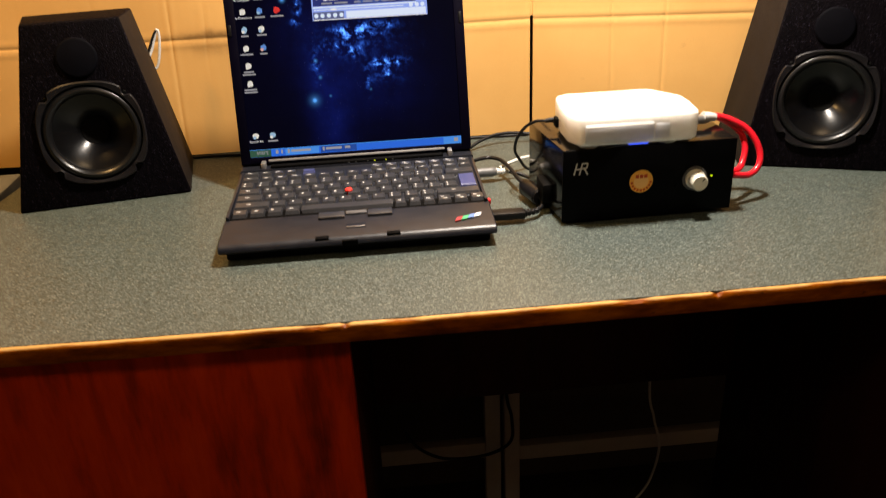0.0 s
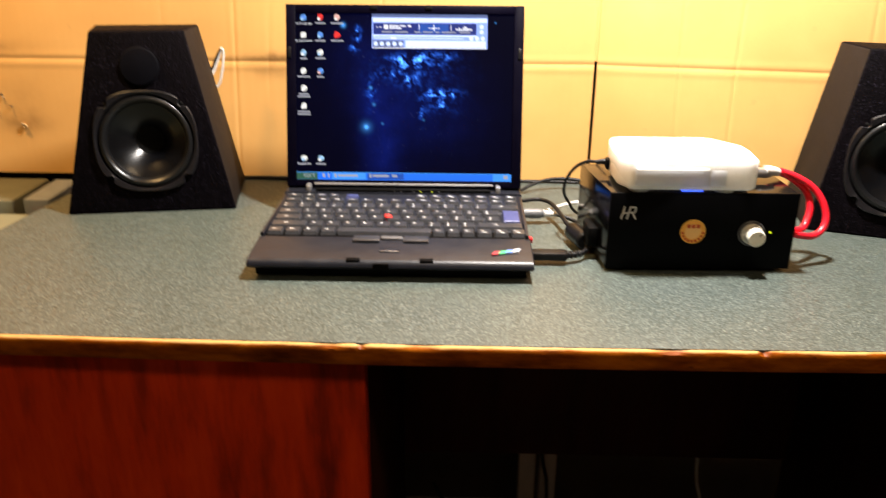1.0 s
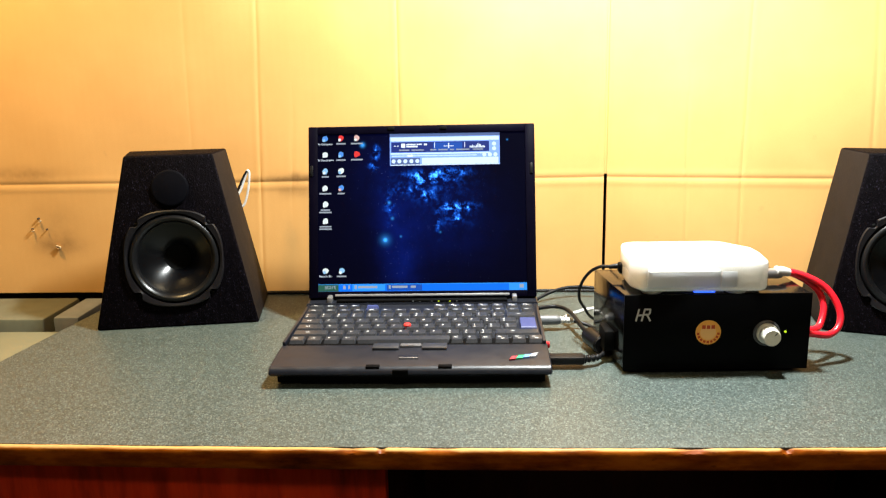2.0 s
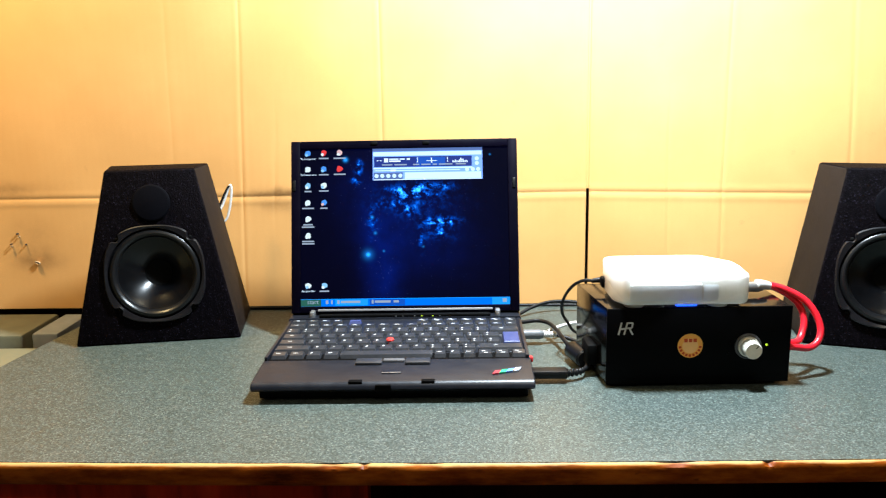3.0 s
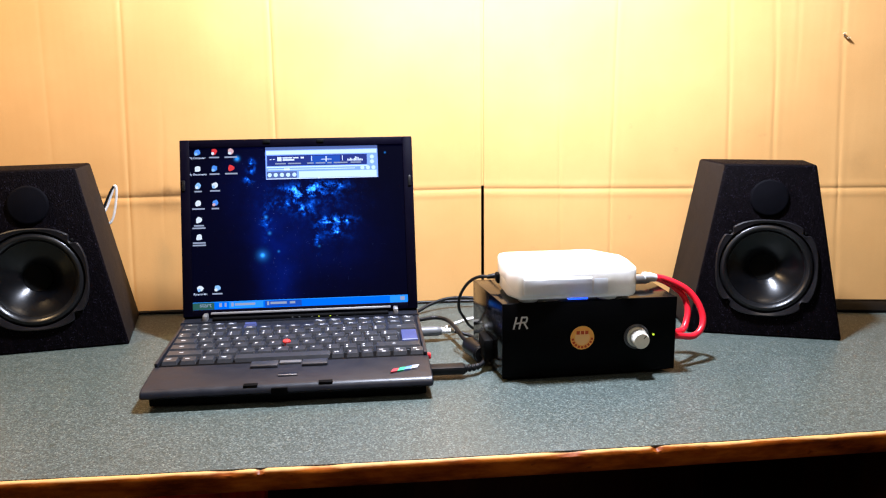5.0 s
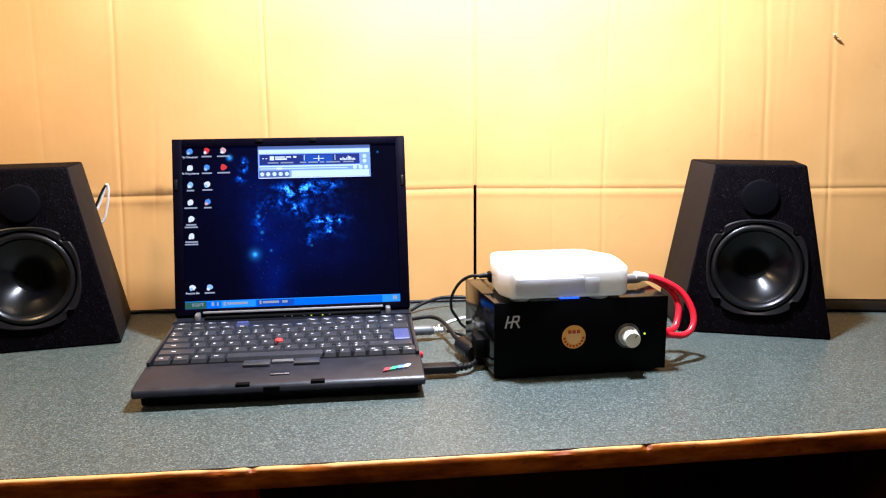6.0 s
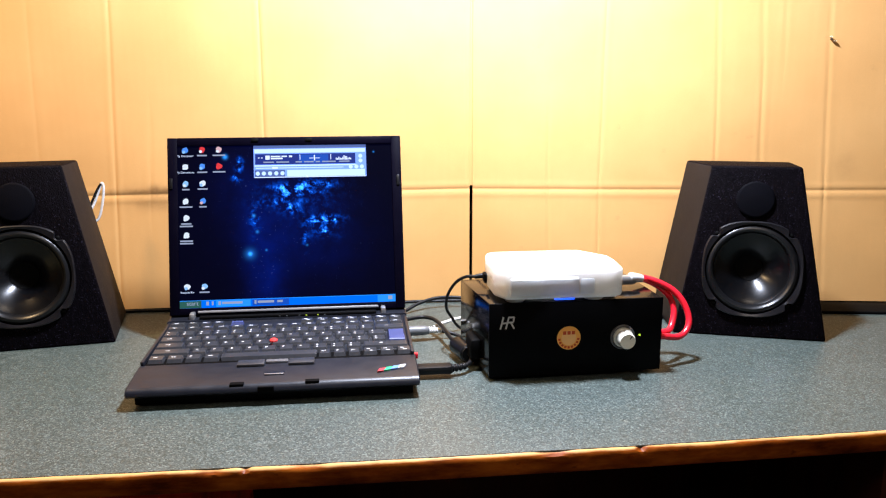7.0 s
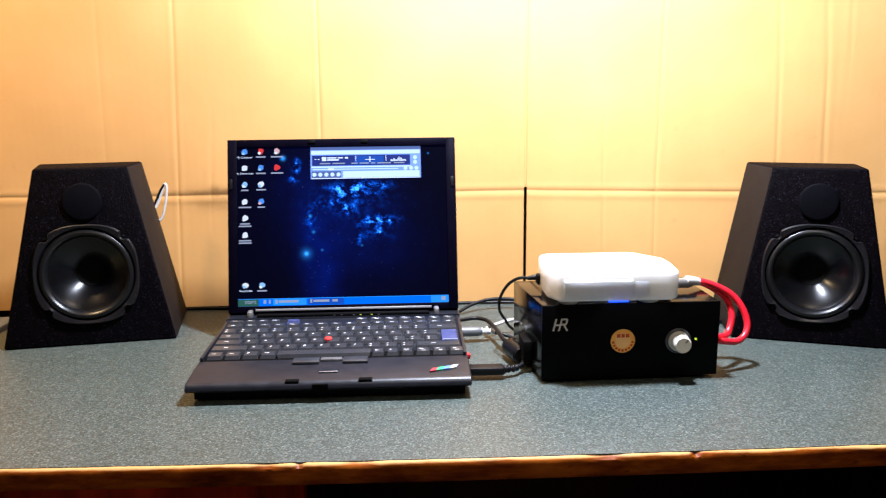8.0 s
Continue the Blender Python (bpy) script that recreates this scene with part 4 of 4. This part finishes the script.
    for i, (u, v, a, b) in enumerate(icons):
        blob(u, v, 0.0037, 10 + i, a)
        blob(u - 0.006, v + 0.011, 0.0019, 50 + i, b, 0.0009)
        widths = {3: 0.062, 0: 0.056, 12: 0.05}.get(i, 0.034 + 0.012 * ((i * 7) % 3))
        if i not in (0, 3, 12):
            part("icon_caption", rect(u - widths / 2, v + 0.031, u + widths / 2, v + 0.040, 0.0007), soft, screen)
        if i in (10, 11):
            part("icon_caption", rect(u - 0.03, v + 0.046, u + 0.03, v + 0.055, 0.0007), soft, screen)

    def words(text, u, v, size, m):
        cu = bpy.data.curves.new("caption", "FONT")
        cu.body, cu.size, cu.align_x, cu.align_y, cu.extrude = text, size, "CENTER", "CENTER", 0.00003
        tmp = new("caption", cu)
        me = bpy.data.meshes.new_from_object(tmp.evaluated_get(bpy.context.evaluated_depsgraph_get()))
        bpy.data.objects.remove(tmp)
        me.materials.clear()
        me.materials.append(m)
        ob = new("caption", me)
        ob.parent = screen
        ob.matrix_basis = Matrix.Translation(((u - 0.5) * SW, -0.0009, SZ + (1 - v) * SH)) @ Euler((radians(90), 0, 0)).to_matrix().to_4x4()

    words("start", 0.058, 0.972, 0.0072, soft)
    words("My Computer", 0.036, 0.062, 0.0033, white)
    words("My Documents", 0.036, 0.164, 0.0033, white)
    words("Recycle Bin", 0.036, 0.903, 0.0033, white)
    return lap


laptop = build_laptop()


# ---- amplifier ----
def build_amplifier():
    """Origin on the desk at the middle of the front edge."""
    amp = thing("amplifier", pose(0.3070, 0.1630, DESK, 0, 0, 1.6), "small glossy black amplifier with a silver knob", "amplifier")
    w, d, lo, hi = 0.0885, 0.102, 0.0035, 0.0795
    part("case", prism([(-w, 0.0032), (w, 0.0032), (w - 0.002, d), (-w - 0.013, d)], lo + 0.001, hi, 0.0012), GLOSS, amp)
    part("front_panel", box((-w - 0.0006, 0.0, lo), (w + 0.0006, 0.003, hi + 0.0004), 0.0008), SATIN, amp)
    part("bottom_rail", box((-w + 0.001, 0.006, 0.0006), (w - 0.028, d - 0.01, lo + 0.0008), 0.0006), BLACK, amp)
    for x, y in ((-w + 0.014, 0.016), (w - 0.014, 0.016), (-w + 0.014, d - 0.016), (w - 0.014, d - 0.016)):
        part("foot", lathe([(0.0068, 0.0), (0.0075, 0.0008), (0.0075, 0.0046), (0.0, 0.0046)], 20), RUBBER, amp, m=pose(x, y, 0))
    up = Euler((radians(90), 0, 0)).to_matrix().to_4x4()

    def on(x, z, out=0.0):
        return Matrix.Translation((x, -out, z)) @ up

    # white monogram drawn as plain strokes
    mono = bmesh.new()
    for a, b in (((-0.0075, -0.0062), (-0.0045, 0.0062)), ((-0.0062, -0.0004), (0.0, 0.0)), ((-0.0020, -0.0062), (0.0010, 0.0062)), ((0.0005, 0.0056), (0.0062, 0.0056)), ((0.0062, 0.0056), (0.0054, 0.0008)), ((0.0, 0.0004), (0.0054, 0.0004)), ((0.0028, 0.0004), (0.0064, -0.0062))):
        va, vb = Vector((*a, 0)), Vector((*b, 0))
        side_v = Vector((-(vb - va).y, (vb - va).x, 0)).normalized() * 0.0008
        q = [mono.verts.new(p + Vector((0, 0, 0.0001))) for p in (va - side_v, vb - side_v, vb + side_v, va + side_v)]
        q2 = [mono.verts.new(v.co + Vector((0, 0, 0.0003))) for v in q]
        mono.faces.new(q2)
        for i in range(4):
            mono.faces.new((q[i], q[(i + 1) % 4], q2[(i + 1) % 4], q2[i]))
    part("monogram", mono, CABLE_WHITE, amp, "small white slanted mark", on(-0.0705, 0.0602))
    sticker = part("sticker", lathe([(0.0122, 0.0001), (0.0122, 0.0004), (0.0, 0.0004)], 40), STICKER, amp, "round orange paper sticker", on(-0.0082, 0.0418))
    part("sticker_centre", lathe([(0.0076, 0.0004), (0.0076, 0.00052), (0.0, 0.00052)], 32), STICKER_PALE, sticker)
    for i, x in enumerate((-0.0044, 0.0, 0.0044)):
        part("sticker_letter_bar", box((x - 0.0017, 0.0036, 0.00052), (x + 0.0017, 0.0072, 0.0007)), STICKER_INK, sticker)
    for k in range(9):
        a = radians(188 + k * 20.5)
        part("sticker_letter_bar", box((-0.0011, -0.0012, 0.00052), (0.0011, 0.0012, 0.0007)), STICKER_INK, sticker, m=Matrix.Translation((0.0098 * math.cos(a), 0.0098 * math.sin(a), 0)) @ Matrix.Rotation(a + math.pi / 2, 4, "Z"))
    knob_m = on(0.0475, 0.0405)
    part("knob_ring", lathe([(0.0128, 0.0), (0.0128, 0.0016), (0.0118, 0.0022), (0.0098, 0.0014), (0.0, 0.0014)], 40), GREY_MID, amp, "dark grey ring", knob_m)
    bm = lathe([(0.0102, 0.0016), (0.0102, 0.0040), (0.0090, 0.0052), (0.0084, 0.0150), (0.0074, 0.0162), (0.0, 0.0162)], 40)
    knob = part("knob", bm, CREAM, amp, "cream-silver volume knob", knob_m)
    part("knob_mark", box((-0.0004, 0.0030, 0.0160), (0.0004, 0.0068, 0.0165)), BLACK, knob, m=Matrix.Rotation(-0.7, 4, "Z"))
    part("power_light", lathe([(0.0011, 0.0), (0.0011, 0.0007), (0.0006, 0.0013), (0.0, 0.0014)], 14), LED_GREEN, amp, "tiny yellow-green power light", on(0.0655, 0.0415))
    for x in (0.031, 0.0285):
        part("screw", lathe([(0.0016, 0.0), (0.0014, 0.0008), (0.0, 0.0009)], 12), BLACK, amp, m=on(x, 0.0445 if x > 0.03 else 0.033))
    # socket block on the flank
    part("side_socket", box((-w - 0.014, 0.030, 0.012), (-w - 0.003, 0.062, 0.034), 0.003), BLACK, amp)
    part("side_socket", box((w - 0.001, 0.010, 0.026), (w + 0.005, 0.036, 0.042), 0.002), BLACK, amp)
    return amp


build_amplifier()


# ---- white box on the amplifier ----
def build_white_box():
    """Origin at the middle of its front edge, on the amplifier."""
    dev = thing("interface_box", pose(0.2835, 0.1560, DESK + 0.0797, 0, 0, 0.5), "white rounded plastic interface box lying on the amplifier", "electronic box")
    plan = [(-0.050, 0.0), (0.061, -0.001), (0.068, 0.004), (0.0705, 0.036), (0.0690, 0.056), (0.046, 0.086), (0.036, 0.089), (-0.046, 0.089), (-0.057, 0.083), (-0.060, 0.054), (-0.0595, 0.018)]
    part("body", prism(plan, 0.0045, 0.0345, 0.0040, segs=5), WHITE, dev)
    part("lid_pad", prism([(-0.012, 0.045), (0.016, 0.045), (0.020, 0.072), (0.014, 0.080), (-0.010, 0.080), (-0.016, 0.072)], 0.0342, 0.0358, 0.0007), WHITE, dev)
    part("front_window", box((-0.046, -0.0022, 0.0090), (0.022, 0.0015, 0.0270), 0.0018), FROST, dev, "frosted grey front window")
    part("window_ridge", box((-0.045, -0.0032, 0.0240), (0.021, -0.0008, 0.0256), 0.0007), WHITE, dev)
    part("front_recess", box((0.0235, -0.0018, 0.0090), (0.038, 0.0015, 0.0250), 0.0018), FROST, dev, "frosted grey recess")
    for x, y in ((-0.038, 0.017), (0.042, 0.017), (-0.038, 0.074), (0.030, 0.074)):
        part("foot", lathe([(0.0092, 0.0), (0.0100, 0.0010), (0.0100, 0.0050), (0.0, 0.0050)], 24), FOOT, dev, m=pose(x, y, 0))
    part("indicator", box((0.0, 0.006, 0.0018), (0.020, 0.010, 0.0050), 0.0006), LED_BLUE, dev, "glowing blue light under the box")
    part("socket", box((0.0690, 0.037, 0.006), (0.0730, 0.055, 0.020), 0.0015), WHITE, dev)
    part("socket", box((-0.0630, 0.052, 0.009), (-0.0590, 0.064, 0.019), 0.0012), BLACK, dev)
    return dev


build_white_box()

# ---- cables and plugs ----
ZB = DESK + 0.0797


def plug_cable(name, label, parts):
    ob = thing(name, pose(0, 0, 0), label, "cable")
    for pname, bm, m, lab in parts:
        part(pname, bm, m, ob, lab)
    return ob


plug_cable("red_cable", "pair of thick red cables curling between white box and amplifier", [
    ("plug", tube([(0.3550, 0.2020, ZB + 0.0095), (0.3640, 0.2035, ZB + 0.0095), (0.3740, 0.2050, ZB + 0.0090), (0.3800, 0.2060, ZB + 0.0085)], lambda t: 0.0052 if t < 0.8 else 0.0042, 14), SILVER, "grey metal plug"),
    ("collar", tube([(0.3740, 0.2052, ZB + 0.0112), (0.3820, 0.2065, ZB + 0.0105), (0.3880, 0.2075, ZB + 0.0090)], lambda t: 0.0056 - 0.0016 * t, 14), CABLE_WHITE, "white collar"),
    ("cable", tube([(0.3840, 0.2100, ZB + 0.0085), (0.3935, 0.2180, ZB + 0.0072), (0.4070, 0.2160, ZB + 0.0035), (0.4240, 0.2110, ZB - 0.0055), (0.4340, 0.2050, ZB - 0.0180), (0.4385, 0.1990, ZB - 0.0335), (0.4340, 0.1930, ZB - 0.0450), (0.4230, 0.1880, ZB - 0.0500), (0.4070, 0.1820, ZB - 0.0470), (0.3970, 0.1800, ZB - 0.0450)], 0.0034, 12), CABLE_RED, ""),
    ("cable", tube([(0.3840, 0.2120, ZB + 0.0080), (0.3960, 0.2180, ZB + 0.0050), (0.4110, 0.2190, ZB - 0.0030), (0.4225, 0.2160, ZB - 0.0135), (0.4260, 0.2100, ZB - 0.0275), (0.4225, 0.2040, ZB - 0.0395), (0.4170, 0.1980, ZB - 0.0455), (0.4090, 0.1920, ZB - 0.0455), (0.3970, 0.1890, ZB - 0.0445)], 0.0034, 12), CABLE_RED, ""),
])

plug_cable("black_lead", "thin black lead curving from the white box down behind the amplifier", [
    ("plug", tube([(0.2245, 0.222, ZB + 0.0135), (0.2185, 0.2225, ZB + 0.0135), (0.212, 0.223, ZB + 0.0125)], lambda t: 0.0034 - 0.0012 * t, 12), CABLE, ""),
    ("cable", tube([(0.2135, 0.223, ZB + 0.0130), (0.203, 0.226, ZB + 0.0120), (0.1935, 0.236, ZB + 0.003), (0.187, 0.250, ZB - 0.014), (0.187, 0.262, ZB - 0.032), (0.194, 0.272, ZB - 0.046), (0.205, 0.284, ZB - 0.062), (0.232, 0.302, ZB - 0.0765), (0.262, 0.315, ZB - 0.0772)], 0.0017, 8), CABLE, ""),
])

plug_cable("usb_cable", "black cable with a ferrite core plugged into the laptop's side", [
    ("plug", box((0.1455, 0.1720, DESK + 0.0045), (0.1830, 0.1870, DESK + 0.0130), 0.0022), CABLE, "flat black plug"),
    ("plug_tab", box((0.1440, 0.1950, DESK + 0.0145), (0.1500, 0.2010, DESK + 0.0200), 0.0008), CABLE_RED, "small red tab"),
    ("strain_relief", tube([(0.1825, 0.1795, DESK + 0.0085), (0.188, 0.1810, DESK + 0.0085), (0.194, 0.1830, DESK + 0.0085), (0.199, 0.1865, DESK + 0.0085)], lambda t: 0.0040 - 0.0012 * t + 0.0007 * math.sin(t * 25), 12, steps=14), CABLE, ""),
    ("cable", tube([(0.197, 0.185, DESK + 0.0085), (0.2035, 0.192, DESK + 0.0095), (0.2060, 0.201, DESK + 0.012), (0.2045, 0.210, DESK + 0.0135)], 0.0024, 10), CABLE, ""),
    ("ferrite_core", tube([(0.2050, 0.2085, DESK + 0.0125), (0.2020, 0.2180, DESK + 0.0125), (0.1985, 0.2300, DESK + 0.0125), (0.1955, 0.2420, DESK + 0.0125)], lambda t: 0.0095 if 0.05 < t < 0.95 else 0.0080, 18), RUBBER, "black ferrite core"),
    ("collar", tube([(0.1955, 0.2415, DESK + 0.0125), (0.1945, 0.2470, DESK + 0.0128)], 0.0060, 14), CABLE, ""),
    ("cable", tube([(0.1950, 0.2440, DESK + 0.0128), (0.1900, 0.2640, DESK + 0.0150), (0.1850, 0.2900, DESK + 0.0180), (0.1780, 0.3150, DESK + 0.0190), (0.1660, 0.3250, DESK + 0.0190), (0.1500, 0.3200, DESK + 0.0190), (0.1400, 0.3150, DESK + 0.0190)], 0.0024, 10), CABLE, ""),
])

plug_cable("power_lead", "grey round plug and pale lead in the laptop's side", [
    ("plug", tube([(0.1440, 0.2950, DESK + 0.0120), (0.1560, 0.2955, DESK + 0.0120), (0.1700, 0.2962, DESK + 0.0118)], lambda t: 0.0056 if t < 0.9 else 0.0048, 16), CABLE_GREY, "grey round plug"),
    ("strain_relief", tube([(0.1700, 0.2962, DESK + 0.0118), (0.1770, 0.2975, DESK + 0.0112), (0.1850, 0.3000, DESK + 0.0100)], lambda t: 0.0040 - 0.0014 * t + 0.0006 * math.sin(t * 28), 12, steps=16), CABLE_WHITE, "ribbed pale sleeve"),
    ("cable", tube([(0.1840, 0.2998, DESK + 0.0100), (0.2000, 0.2960, DESK + 0.0060), (0.2120, 0.2850, DESK + 0.0030)], 0.0022, 10), CABLE, ""),
    ("cable", tube([(0.1760, 0.3060, DESK + 0.0120), (0.1920, 0.3180, DESK + 0.0140), (0.2120, 0.3260, DESK + 0.0160), (0.2400, 0.3300, DESK + 0.0150), (0.2700, 0.3320, DESK + 0.0040)], 0.0020, 8), CABLE_WHITE, "white cable"),
])

loose_cable("cable", [(0.120, 0.385, DESK + 0.0024), (0.146, 0.400, DESK + 0.0035), (0.168, 0.415, DESK + 0.010), (0.195, 0.425, DESK + 0.014), (0.230, 0.425, DESK + 0.012), (0.270, 0.410, DESK + 0.0028)], 0.0022, CABLE, "black cable running behind the laptop and amplifier")
loose_cable("cable", [(-0.230, 0.448, DESK + 0.0019), (-0.200, 0.452, DESK + 0.0019), (-0.150, 0.450, DESK + 0.0019), (-0.05, 0.449, DESK + 0.0019), (0.08, 0.4495, DESK + 0.0022), (0.17, 0.4520, DESK + 0.0022), (0.236, 0.4500, DESK + 0.0022)], 0.0019, CABLE, "thin black cable lying along the foot of the cardboard")
loose_cable("cable", [(0.236, 0.330, DESK + 0.0022), (0.330, 0.310, DESK + 0.0022), (0.400, 0.290, DESK + 0.0022), (0.436, 0.300, DESK + 0.0022), (0.470, 0.350, DESK + 0.0022)], 0.0020, CABLE, "black cable lying behind the amplifier")
